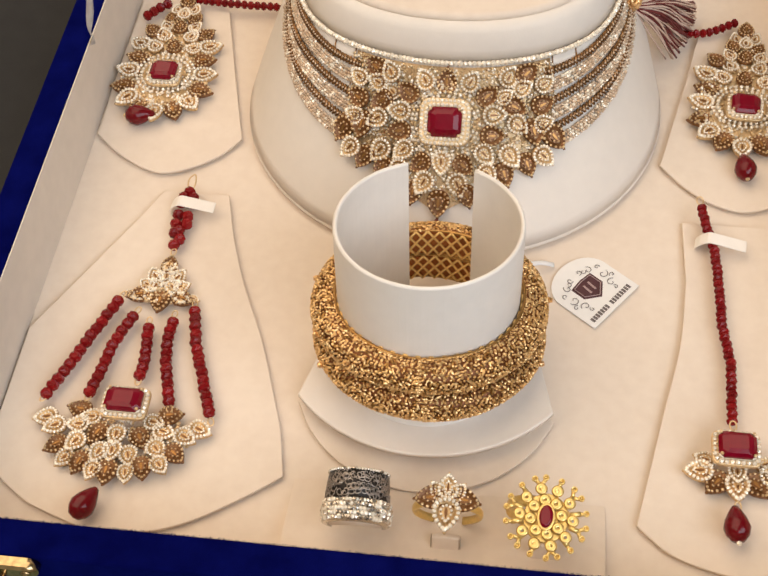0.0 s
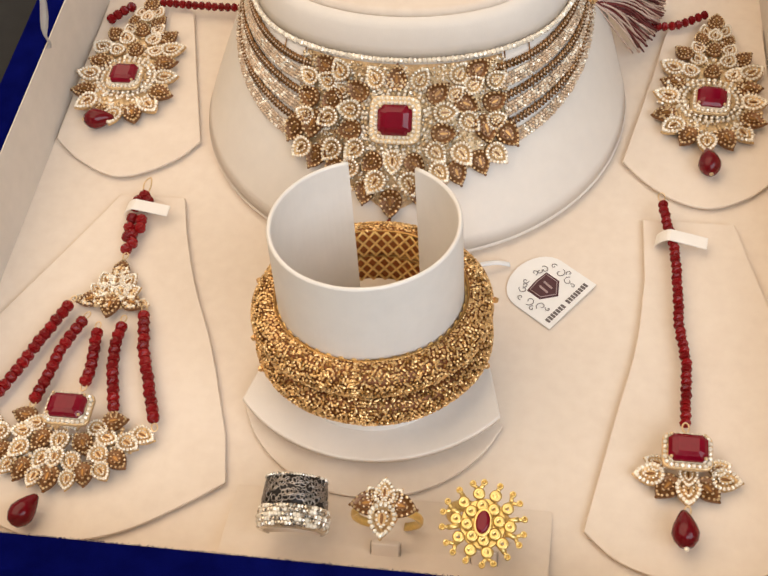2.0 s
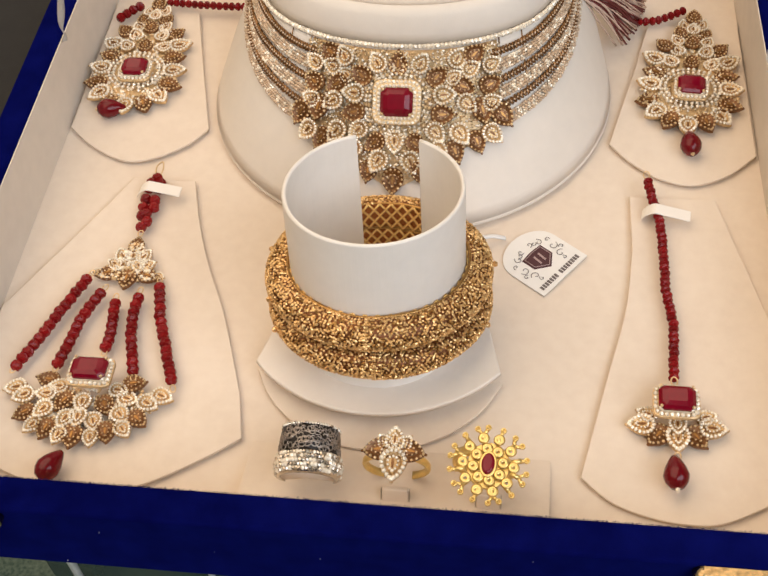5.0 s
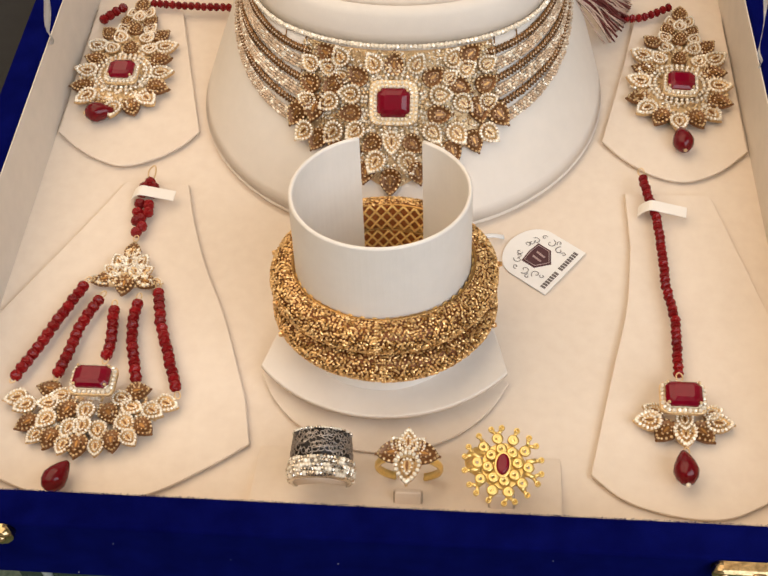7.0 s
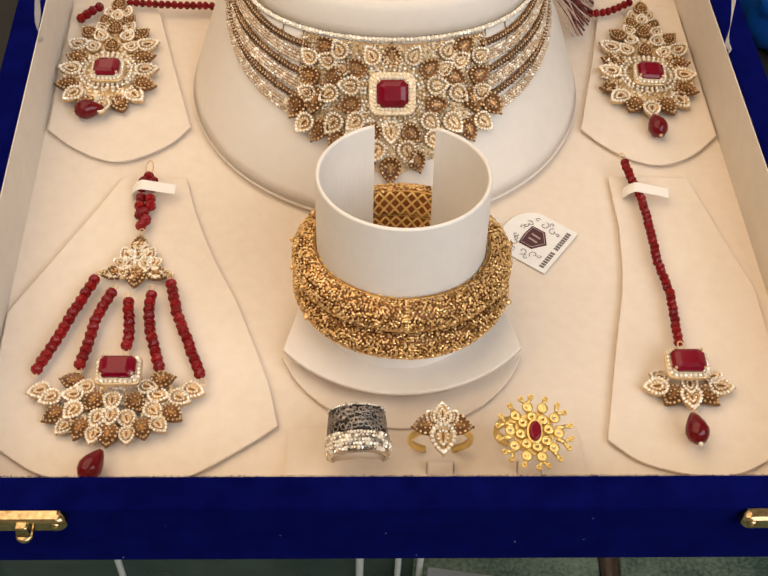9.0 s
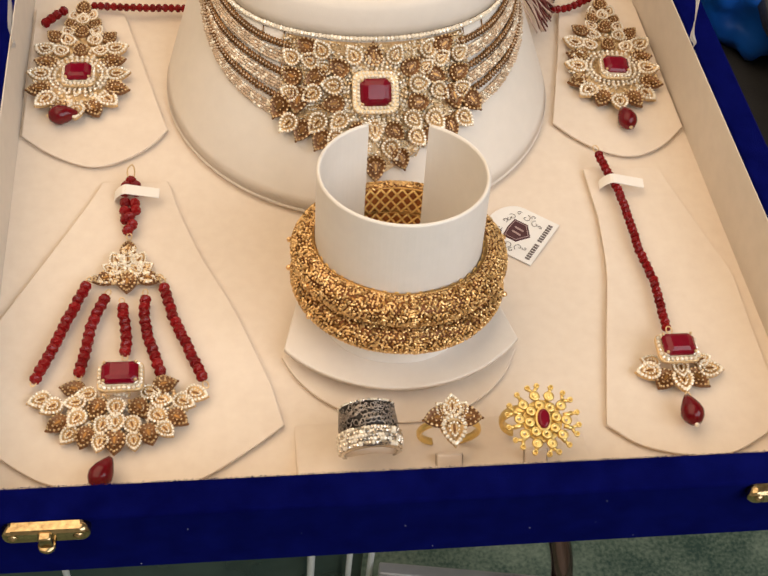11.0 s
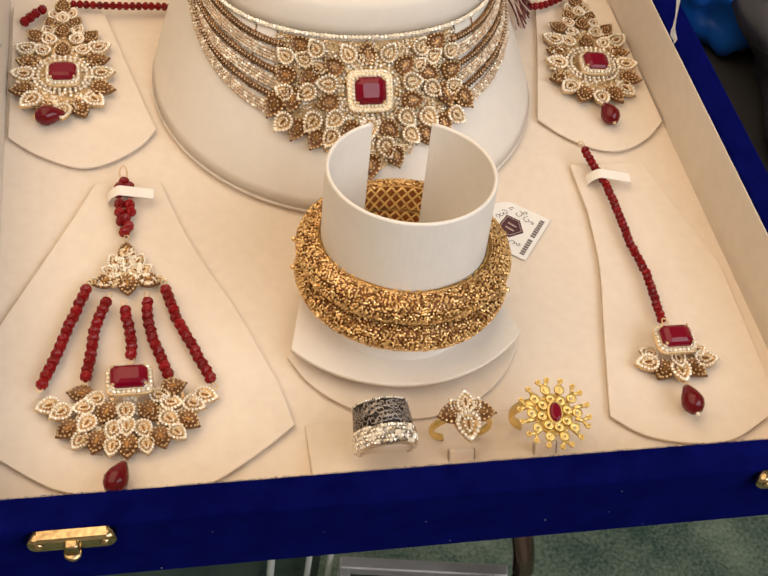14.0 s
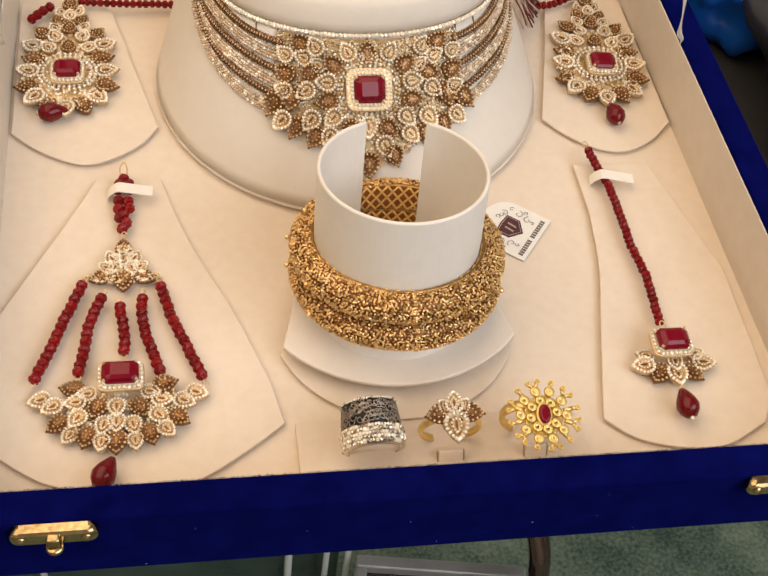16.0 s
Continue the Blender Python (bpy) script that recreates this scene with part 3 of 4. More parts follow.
def on_collar(s, d, lift=0.0006):
    """The pose on the collar at about s metres sideways and d metres below the neck line, laid a little to the right: z points out of it, y up the slope."""
    s = 0.0003 + s * (1.04 if s > 0 else 0.955)
    a, v = -math.pi / 2 + s / (0.0585 + 0.13 * d), d / SLOPE
    p = bust_point(a, v, lift)
    x = (bust_point(a + 0.01, v) - bust_point(a - 0.01, v)).normalized()
    y = (bust_point(a, v - 0.01) - bust_point(a, v + 0.01)).normalized()
    z = x.cross(y).normalized()
    y = z.cross(x)
    m = Matrix((x, y, z)).transposed().to_4x4()
    m.translation = p
    return m


setting(necklace, on_collar(0.0003, 0.0198, 0.001), 0.0112, 0.0098, 0.0028, 2, 0.0028, 0.00072)
# centre line: d, turn, length, brown
for d, turn, size, brown in ((0.0060, 0, 0.0086, 1), (0.0334, 180, 0.0086, 0), (0.0468, 180, 0.0096, 1)):
    leaf(necklace, 0, 0, turn, size, brown, m=on_collar(0, d))
# one half: s, d, turn of the tip, length, brown
UPPER = [(0.0077, 0.0062, -28, 0.0080, 0), (0.0133, 0.0111, -54, 0.0086, 1), (0.0200, 0.0054, -41, 0.0080, 0), (0.0262, 0.0048, -58, 0.0086, 1), (0.0246, 0.0098, -74, 0.0074, 0), (0.0222, 0.0160, -130, 0.0088, 1),
         (0.0314, 0.0168, -74, 0.0086, 1), (0.0155, 0.0178, -94, 0.0086, 0), (0.0320, 0.0098, -68, 0.0074, 0), (0.0315, 0.0232, -80, 0.0074, 0), (0.0187, 0.0118, -60, 0.0066, 0)]
LOWER = [(0.0230, 0.0221, -140, 0.0082, 0), (0.0151, 0.0246, -102, 0.0088, 1), (0.0281, 0.0256, -176, 0.0098, 1), (0.0350, 0.0293, -160, 0.0096, 1), (0.0128, 0.0306, -135, 0.0082, 0), (0.0206, 0.0322, -158, 0.0088, 0),
         (0.0260, 0.0360, -170, 0.0086, 1), (0.0312, 0.0345, -153, 0.0086, 0), (0.0068, 0.0342, -135, 0.0082, 1), (0.0190, 0.0381, -162, 0.0086, 1), (0.0139, 0.0371, -152, 0.0080, 0), (0.0053, 0.0404, -158, 0.0088, 0), (0.0082, 0.0440, -170, 0.0082, 1)]
for s, d, turn, size, brown in UPPER + LOWER:
    for side in (1, -1):
        leaf(necklace, 0, 0, turn * side + random.uniform(-8, 8), size, brown, m=on_collar(s * side, d, 0.0010 + 0.0009 * random.random()), tilt=random.uniform(-6, 6))
# filigree backing of small grains between the leaves
g = Grains()
for k in range(3600):
    s, d = random.uniform(-0.036, 0.036), random.uniform(0.002, 0.046)
    if abs(s) < 0.036 - max(0, d - 0.030) * 1.7:
        g.add(on_collar(s, d, 0.0011).translation, random.uniform(0.00030, 0.00062), random.choice((0, 0, 1, 1)))
for j in range(4):
    n = 34 + 7 * j
    for k in range(n):
        a = (k + 0.5 * (j % 2)) * math.tau / n
        g.add(on_collar((0.0096 + 0.0014 * j) * math.cos(a), 0.0198 - (0.0086 + 0.0013 * j) * math.sin(a), 0.0018 - 0.0002 * j).translation, random.uniform(0.0006, 0.0008), 1 if k % 3 else 0)
tagged(part("filigree", g.mesh("filigree", M_PALE, M_STONE), necklace, None, "gold and clear stone filigree"), kind="stuff")
bm = bmesh.new()
rows = []
for j in range(25):
    d = 0.0015 + 0.0485 * j / 24
    half = 0.0350 - max(0, d - 0.030) * 1.75
    rows.append([bm.verts.new(on_collar(half * (i / 12 - 1), d, 0.0005).translation) for i in range(25)])
for a, b in zip(rows, rows[1:]):
    for i in range(24):
        bm.faces.new((a[i], a[i + 1], b[i + 1], b[i]))
bmesh.ops.solidify(bm, geom=bm.faces[:], thickness=0.0004)
part("backing", to_mesh(bm, "backing", M_PALE), necklace, None, "openwork gold backing")
# the neck line and the side chains
stones(necklace, [on_collar(-0.092 + 0.184 * k / 119, 0.0002, 0.0008).translation for k in range(120)], 0.00105)
for side in (1, -1):
    for k, (d0, sag, brown) in enumerate(((0.0060, 1.05, 1), (0.0108, 0.70, 0), (0.0160, 0.60, 1), (0.0210, 0.56, 0), (0.0258, 0.64, 1), (0.0312, 0.66, 0))):
        g = Grains()
        n = 46 if brown else 58
        for i in range(n):
            u = i / (n - 1)
            s = 0.0330 + 0.0008 * k + 0.060 * u
            d = max(0.0012 + 0.0006 * k, d0 * (1 - sag * u ** 1.25)) + 0.0003 * math.sin(u * 8 + k)
            if brown:
                lean = on_collar(s * side, d).to_3x3()
                for w in (-1, 1):
                    v = lean @ Vector((0.5 * side, w, 0)).normalized()
                    g.add(on_collar(s * side, d - w * 0.00055, 0.0012).translation, 0.00066, 1, along=v, stretch=1.7)
                g.add(on_collar((s - 0.0004) * side, d, 0.0016).translation, 0.00042, 2)
            else:
                for w in (-0.0018, -0.0006, 0.0006, 0.0018):
                    g.add(on_collar((s + random.uniform(-0.0002, 0.0002)) * side, d + w, 0.0009 + 0.0003 * random.random()).translation, 0.00068 * random.uniform(0.8, 1.15), random.choice((0, 2, 2, 2)))
        part("side_chain", g.mesh("side_chain", M_STONE, M_ANTIQUE_DARK, M_ROSE), necklace, None, "smoky stone chain" if brown else "clear stone chain")
    for s0 in (0.036, 0.046):
        rod = [on_collar(s0 * side, d, 0.0004).translation for d in (0.001, 0.006, 0.012, 0.020, 0.026)]
        part("link_wire", to_mesh(sweep(rod, 0.00022, 5), "link_wire", M_ANTIQUE), necklace)
    g = Grains()
    for i in range(9):
        for k in range(14):
            lat = -1.3 + 2.6 * i / 8
            g.add((0.0040 * math.cos(lat) * math.cos(k * 0.449 + i * 0.2), 0.0040 * math.cos(lat) * math.sin(k * 0.449 + i * 0.2), 0.0050 * math.sin(lat)), 0.00075, 0)
    cap = part("end_cap", to_mesh(lathe([(0.0001, -0.0050), (0.0030, -0.0036), (0.0040, 0), (0.0030, 0.0036), (0.0001, 0.0050)], 16), "end_cap", M_GOLD_DEEP), necklace,
               pose(NECK.x + side * 0.0590, 0.2185, 0.0420, 60, 0, 25 * side), "granulated gold end cap")
    tagged(part("granulation", g.mesh("granulation", M_GOLD), cap), kind="stuff")
# drop under the centre
part("drop", drop_mesh(0.008, 0.0048), necklace, on_collar(0, 0.0585, 0.0024) @ pose(0, -0.0005, 0, -90, 0, 0), "red glass drop")

# ---------------------------------------------------------------- bangle stand
LEAN = 9.5
UP = pose(0.0125, 0.0978, 0.0625, -LEAN, 0, 0)
stand = thing("bangle_stand", pose(0.0125, 0.0978, 0.0625, -LEAN, 0, 0), "white leatherette bangle stand with a slit tube, leaning back", "jewellery stand")
R, T, H = 0.0273, 0.0014, 0.0580
gap = 0.0106 / R
prof = [(R, -H), (R, -0.0006), (R - 0.0004, 0), (R - T + 0.0004, 0), (R - T, -0.0006), (R - T, -H)]
part("tube", to_mesh(lathe(prof, 72, math.tau - 2 * gap, math.pi / 2 + gap - 0.05, True), "tube", M_WHITE), stand)


def half_round(r, half, back, taper=0.0):
    """Outline of a plate with a curved front: an arc about (0, 0) cut off at the sides, drawn in towards the back by taper."""
    a0 = math.asin(half / r)
    return [(r * math.sin(a), -r * math.cos(a)) for a in (-a0 + 2 * a0 * k / 40 for k in range(41))] + [(half - taper, back), (taper - half, back)]


part("foot_plate", to_mesh(solid(half_round(0.0513, 0.0390, -0.0050, 0.0075), -0.0016, 0, 0.0005), "foot_plate", M_IVORY), stand, UP.inverted() @ pose(0.0132, 0.1030, 0.0082, -2, -1, 0))
front = half_round(0.0425, 0.0396, 0.008, 0.020)
pad([[(x + 0.0132, y + 0.0862) for x, y in front[:-2:4]], [(x + 0.0132, y + 0.0862) for x, y in front[-2:]]], "cream half-round pad under the bangle stand")

# ---------------------------------------------------------------- bangles

def bangle(offset, tilt, label, seed):
    """A hollow gold bangle: a granulated, twisted outer shell and an openwork inner band."""
    random.seed(seed)
    ob = thing("bangle", UP @ pose(0.0003, -0.0005, offset, tilt, 0.6 * seed, seed * 3), label, "bangle", "pair of gold bangles")
    rc, a, b = 0.0303, 0.0051, 0.0048
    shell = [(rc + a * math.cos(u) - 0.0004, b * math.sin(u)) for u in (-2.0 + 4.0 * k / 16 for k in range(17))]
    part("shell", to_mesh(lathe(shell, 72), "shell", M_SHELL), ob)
    # sheet behind the lattice, coloured as the shaded hollow seen through its holes
    part("hollow_shade_band", to_mesh(lathe([(rc - a * 0.46, -b * 0.95), (rc - a * 0.46, b * 0.95)], 72), "hollow_shade_band", M_HOLLOW_GOLD), ob)
    g = Grains()
    for i in range(176):
        for j in range(20):
            th = (i + 0.5 * (j % 2) + random.uniform(-0.3, 0.3)) * math.tau / 176
            u = -1.9 + 3.8 * (j + random.uniform(-0.3, 0.3)) / 19
            swell = 1 + 0.05 * abs(math.sin(th * 3 + u * 1.1)) - 0.03
            r = rc + a * swell * math.cos(u)
            turn = random.uniform(-1.57, 1.57)
            east, up = Vector((-math.sin(th), math.cos(th), 0)), Vector((-math.cos(th) * math.sin(u), -math.sin(th) * math.sin(u), math.cos(u)))
            g.add((r * math.cos(th), r * math.sin(th), b * swell * math.sin(u)), random.uniform(0.00040, 0.00054), random.choice((0, 0, 0, 1)),
                  along=east * math.cos(turn) + up * math.sin(turn), stretch=random.choice((1.0, 1.2, 1.5, 1.8, 2.2)))
    for th in (-1.62, -1.60, 1.5):
        for j in range(18):
            u = -1.7 + 3.4 * j / 17
            g.add(((rc + a * 1.03 * math.cos(u)) * math.cos(th), (rc + a * 1.03 * math.cos(u)) * math.sin(th), b * 1.03 * math.sin(u)), 0.00048, 0)
    tagged(part("granulation", g.mesh("granulation", M_GRAIN, M_GOLD_DEEP), ob, None, "rough granulated gold"), kind="stuff")
    for z in (-b * 0.95, b * 0.95):
        rr = rc - a * 0.40
        line = [(rr * math.cos(k * math.tau / 90), rr * math.sin(k * math.tau / 90), z) for k in range(90)]
        part("edge_wire", to_mesh(sweep(line, lambda u: 0.00050 + 0.00018 * math.sin(u * 600), 6, True), "edge_wire", M_GOLD_DEEP), ob)
    mesh_wire = bmesh.new()
    for k in range(46):
        for s in (1, -1):
            th = k * math.tau / 46
            line = []
            for i in range(7):
                w = i / 6
                t2 = th + s * 0.27 * w
                line.append(((rc - a * 0.54) * math.cos(t2), (rc - a * 0.54) * math.sin(t2), -b * 0.96 + 1.92 * b * w))
            sweep(line, 0.00042, 5, bm=mesh_wire)
    part("lattice", to_mesh(mesh_wire, "lattice", M_LATTICE), ob, None, "diamond openwork band")
    for th in (0.1 - 0.5 * (seed - 1), 2.9, 3.6):
        knob = Grains()
        knob.add(((rc + a * 1.15) * math.cos(th), (rc + a * 1.15) * math.sin(th), 0), 0.0011, 0)
        part("screw_pin", knob.mesh("screw_pin", M_GOLD), ob)
    random.seed(1)
    return ob


bangle(-0.0322, -2.5, "upper gold bangle of rough granulated texture", 1)
bangle(-0.0434, -1.0, "lower gold bangle of rough granulated texture", 2)

# ---------------------------------------------------------------- earrings


def earring(m, label, drop):
    ob = thing("earring", m, label, "earring", "pair of earrings")
    outline = [(0.0150 * math.cos(a), 0.0155 * math.sin(a) if math.sin(a) < 0 else 0.036 * math.sin(a) ** 1.1 * (1 - 0.1 * abs(math.cos(a)))) for a in (k * math.tau / 36 for k in range(36))]
    outline = [(1.06 * x * (1 if y < 0 else max(0.16, 1 - 0.52 * (y / 0.036))), 1.06 * y - 0.001) for x, y in outline]
    part("back_plate", to_mesh(solid(outline, 0.0006, 0.0018, 0.0004), "back_plate", M_PALE), ob)
    for x, y, turn, size, brown in ((0.0132, 0.0085, -75, 0.0092, 1), (0.0150, -0.0071, -100, 0.0092, 1), (0.0066, -0.0174, -160, 0.0092, 1), (0.0106, 0.0236, -45, 0.0082, 1), (0.0048, 0.0315, -25, 0.0074, 1),
                                    (0.0140, 0.0164, -60, 0.0094, 0), (0.0150, 0.0012, -88, 0.0094, 0), (0.0120, -0.0132, -130, 0.0094, 0), (0.0055, 0.0215, -25, 0.0076, 0), (0.0078, 0.0150, -40, 0.0074, 0), (0.0058, 0.0268, -30, 0.0066, 0), (0.0034, 0.0365, -20, 0.0068, 0)):
        for s in (1, -1):
            leaf(ob, x * s, y, turn * s + random.uniform(-8, 8), size, brown, 0.0014 + 0.0010 * random.random(), tilt=random.uniform(-8, 4))
    for y, turn, size, brown in ((-0.0203, 180, 0.0086, 0), (0.0152, 0, 0.0076, 1), (0.0262, 0, 0.0076, 1), (0.0335, 0, 0.0066, 0), (0.0408, 0, 0.0080, 1)):
        leaf(ob, 0, y, turn, size, brown, 0.0028)
    for r0, n, size in ((0.0088, 30, 0.00075), (0.0106, 34, 0.00070)):
        stones(ob, [(r0 * math.cos(k * math.tau / n) * 1.04, r0 * math.sin(k * math.tau / n) * 0.95, 0.0036) for k in range(n)], size)
    g = Grains()
    for k in range(520):
        a, r0 = random.uniform(0, math.tau), 0.0180 * math.sqrt(random.random())
        x, y = r0 * math.cos(a), r0 * math.sin(a) * (1 if math.sin(a) < 0 else 1.9)
        x *= 1 if y < 0 else max(0.15, 1 - 0.52 * y / 0.036)
        g.add((x, y, 0.0022), random.uniform(0.0005, 0.0009), random.choice((0, 1)))
    tagged(part("filigree", g.mesh("filigree", M_PALE, M_STONE), ob, None, "gold and clear stone filigree"), kind="stuff")
    setting(ob, pose(0.0003, -0.0016, 0.0028), 0.0100, 0.0092, 0.0022, 1, 0.0016, 0.0008, 0.0028)
    part("drop", DROP, ob, drop, "red glass drop bead")
    tip = drop @ Vector((0, 0, 0))
    gg = Grains()
    gg.add(tip, 0.0008, 0)
    part("drop_cap", gg.mesh("drop_cap", M_PALE), ob)
    return ob


earring(pose(-0.0993, 0.2053, 0.0026, 0, 0, 0), "leaf-set gold earring with a red drop lying sideways", pose(-0.0100, -0.0228, 0.0038, 0, 90, 8))
earring(pose(0.1146, 0.2053, 0.0026, 0, 0, -4), "leaf-set gold earring with a red drop hanging straight", pose(0.0022, -0.0345, 0.0040, -90, 0, 10))


def bead_string(name, points, label, me=BEAD_SMALL, step=0.0026):
    ob = thing(name, pose(*points[0]), label, "bead string")
    o = Vector(points[0])
    string_beads(ob, [p - o for p in smooth_line(points, 40)], me, step)
    return ob


bead_string("bead_string", [(-0.0965, 0.2475, 0.0055), (-0.070, 0.2470, 0.0045), (-0.045, 0.2500, 0.004), (-0.030, 0.275, 0.004)], "dark red glass bead string from earring to necklace")
bead_string("bead_string", [(-0.1150, 0.2362, 0.0050), (-0.1107, 0.2412, 0.0055), (-0.1060, 0.2450, 0.0060)], "short dark red bead loop behind the earring", BEAD, 0.0031)
bead_string("bead_string", [(0.0925, 0.2425, 0.0055), (0.103, 0.2445, 0.0050), (0.1135, 0.2495, 0.0060)], "dark red glass bead string from earring to necklace")

# tassel
tassel = thing("tassel", pose(0.0715, 0.2215, 0.036), "maroon and gold thread tassel hanging from the necklace end", "tassel")
for k in range(110):
    w = random.random()
    end = Vector((0.0975 - 0.0085 * w * w + random.uniform(-0.002, 0.002), 0.2585 - 0.0290 * w + random.uniform(-0.002, 0.002), random.uniform(0.0035, 0.0075))) - Vector((0.0715, 0.2215, 0.036))
    mid = end * 0.5 + Vector((random.uniform(-0.0015, 0.0015), random.uniform(-0.0015, 0.0015), random.uniform(0.001, 0.005)))
    line = smooth_line([(0, random.uniform(-0.001, 0.001), 0), mid, end], 8)
    part("thread", to_mesh(sweep(line, 0.00032, 4), "thread", M_THREAD_PALE if k % 2 else M_THREAD), tassel)

# ---------------------------------------------------------------- long beaded pendant
passa = thing("beaded_pendant", pose(0, -0.0006, 0.0028), "fan-shaped gold pendant on five strings of red beads", "pendant")
PX = -0.0776
part("hook", to_mesh(sweep(smooth_line([(PX - 0.0005, 0.1485, 0.002), (PX - 0.0015, 0.1545, 0.003), (PX + 0.0002, 0.1575, 0.003), (PX + 0.0012, 0.154, 0.003), (PX + 0.0008, 0.149, 0.003)], 16), 0.00028, 6), "hook", M_PALE), passa, None, "thin gold wire hook")
for x, y in ((0, 0.1495), (-0.0016, 0.1470), (0.0017, 0.1472), (0, 0.1450), (-0.002, 0.1443), (0.002, 0.1443), (-0.0018, 0.1390), (0.0016, 0.1386), (-0.0018, 0.1350), (0.0020, 0.1352), (0.0, 0.1320), (-0.0014, 0.1310), (0.0010, 0.1285), (-0.0004, 0.1258)):
    part("bead", BEAD, passa, pose(PX + x, y, 0.0028, 90, 0, random.uniform(-30, 30)))
bm = box(-0.0082, 0.0082, -0.0023, 0.0023, 0, 0.0005, 0.0002)
bmesh.ops.subdivide_edges(bm, edges=[e for e in bm.edges if abs(e.verts[0].co.x - e.verts[1].co.x) > 0.01], cuts=14)
for v in bm.verts:
    u = (v.co.x + 0.0082) / 0.0164
    v.co.z += 0.0056 * max(0.0, min(1, u / 0.25)) ** 0.6 * (1 - 0.45 * u)
part("strap", to_mesh(bm, "strap", M_WHITE), passa, pose(PX + 0.0022, 0.1432, 0, 0, 0, -4), "white holding strap")
loop(passa, (PX + 0.0002, 0.1228, 0.003), 0.0009)
for x, y, turn, size, brown in ((0, 0.1180, 0, 0.0074, 1), (-0.0040, 0.1130, 30, 0.0070, 0), (0.0040, 0.1130, -30, 0.0070, 0), (0, 0.1125, 180, 0.0066, 0), (-0.0060, 0.1092, 60, 0.0060, 0), (0.0060, 0.1092, -60, 0.0060, 0),
                                (-0.0076, 0.1048, 112, 0.0078, 1), (0.0074, 0.1044, -112, 0.0078, 1), (-0.0030, 0.1085, 150, 0.0060, 0), (0.0030, 0.1085, -150, 0.0060, 0), (0, 0.1026, 180, 0.0086, 1), (-0.0112, 0.1050, 105, 0.0042, 0), (0.0110, 0.1048, -105, 0.0042, 0)):
    leaf(passa, PX + x, y, turn, size, brown, 0.0018)
part("crown_plate", to_mesh(solid([(PX - 0.0085, 0.1040), (PX, 0.1020), (PX + 0.0085, 0.1040), (PX + 0.0060, 0.1105), (PX + 0.0012, 0.1205), (PX - 0.0012, 0.1205), (PX - 0.0060, 0.1105)], 0.0008, 0.0020, 0.0004), "crown_plate", M_PALE), passa)
g = Grains()
for k in range(110):
    y = random.uniform(0.1025, 0.119)
    g.add((PX + random.uniform(-1, 1) * (0.0008 + 0.55 * (0.120 - y)), y, 0.0024), random.uniform(0.0006, 0.0009), random.choice((0, 1)))
tagged(part("filigree", g.mesh("filigree", M_PALE, M_STONE), passa, None, "gold and clear stone filigree"), kind="stuff")
STRINGS = [[(-0.0908, 0.1018), (-0.0968, 0.0860), (-0.1005, 0.0752), (-0.1050, 0.0637)], [(-0.0843, 0.0960), (-0.0885, 0.0840), (-0.0900, 0.0740), (-0.0914, 0.0654)],
           [(-0.0788, 0.0923), (-0.0775, 0.0826), (-0.0768, 0.0770), (-0.0771, 0.0725)], [(-0.0713, 0.0955), (-0.0712, 0.0855), (-0.0691, 0.0756), (-0.0656, 0.0636)],
           [(-0.0652, 0.1003), (-0.0618, 0.0862), (-0.0573, 0.0745), (-0.0519, 0.0603)]]
for points in STRINGS:
    line = smooth_line([(x, y + 0.0006, 0.0030) for x, y in points], 24)
    string_beads(passa, line, BEAD, 0.0030, 0.00018)
    for p, q in ((line[0], line[1]), (line[-1], line[-2])):
        d = (p - q).normalized()
        loop(passa, p + d * 0.0016, 0.0009, spin=math.degrees(math.atan2(d.y, d.x)) - 90)
setting(passa, pose(PX - 0.0003, 0.0612, 0.0040), 0.0116, 0.0080, 0.0026, 1, 0.0024, 0.00080, 0.0032)
FAN_X = -0.0788
for x, y, turn, size, brown in ((0.0245, 0.0562, -110, 0.0080, 0), (0.0146, 0.0600, -75, 0.0082, 1), (0.0206, 0.0530, -115, 0.0078, 0), (0.0187, 0.0470, -125, 0.0080, 1), (0.0136, 0.0545, -100, 0.0076, 0),
                                (0.0067, 0.0517, -155, 0.0082, 1), (0.0128, 0.0482, -140, 0.0078, 0), (0.0098, 0.0414, -160, 0.0082, 1), (0.0046, 0.0452, -165, 0.0076, 0), (0.0150, 0.0428, -142, 0.0070, 0), (0.0100, 0.0572, -95, 0.0070, 0), (0.0052, 0.0392, -172, 0.0068, 0)):
    for s in (1, -1):
        leaf(passa, FAN_X + x * s, y + 0.0005, turn * s + random.uniform(-6, 6), size, brown, 0.0012 + 0.0010 * random.random())
for y, size, brown in ((0.0520, 0.0076, 0), (0.0465, 0.0076, 0), (0.0396, 0.0088, 1)):
    leaf(passa, FAN_X - 0.0006, y, 180, size, brown, 0.0022)
g = Grains()
for k in range(420):
    a, r0 = random.uniform(-math.pi, 0), math.sqrt(random.random())
    g.add((FAN_X + 0.0235 * r0 * math.cos(a), 0.0590 + 0.0200 * r0 * math.sin(a), 0.0012), random.uniform(0.0005, 0.0009), random.choice((0, 1)))
tagged(part("filigree", g.mesh("filigree", M_PALE, M_STONE), passa, None, "gold and clear stone filigree"), kind="stuff")
part("drop", DROP, passa, pose(-0.0848, 0.0232, 0.0046, -90, 0, -25), "red glass drop bead")

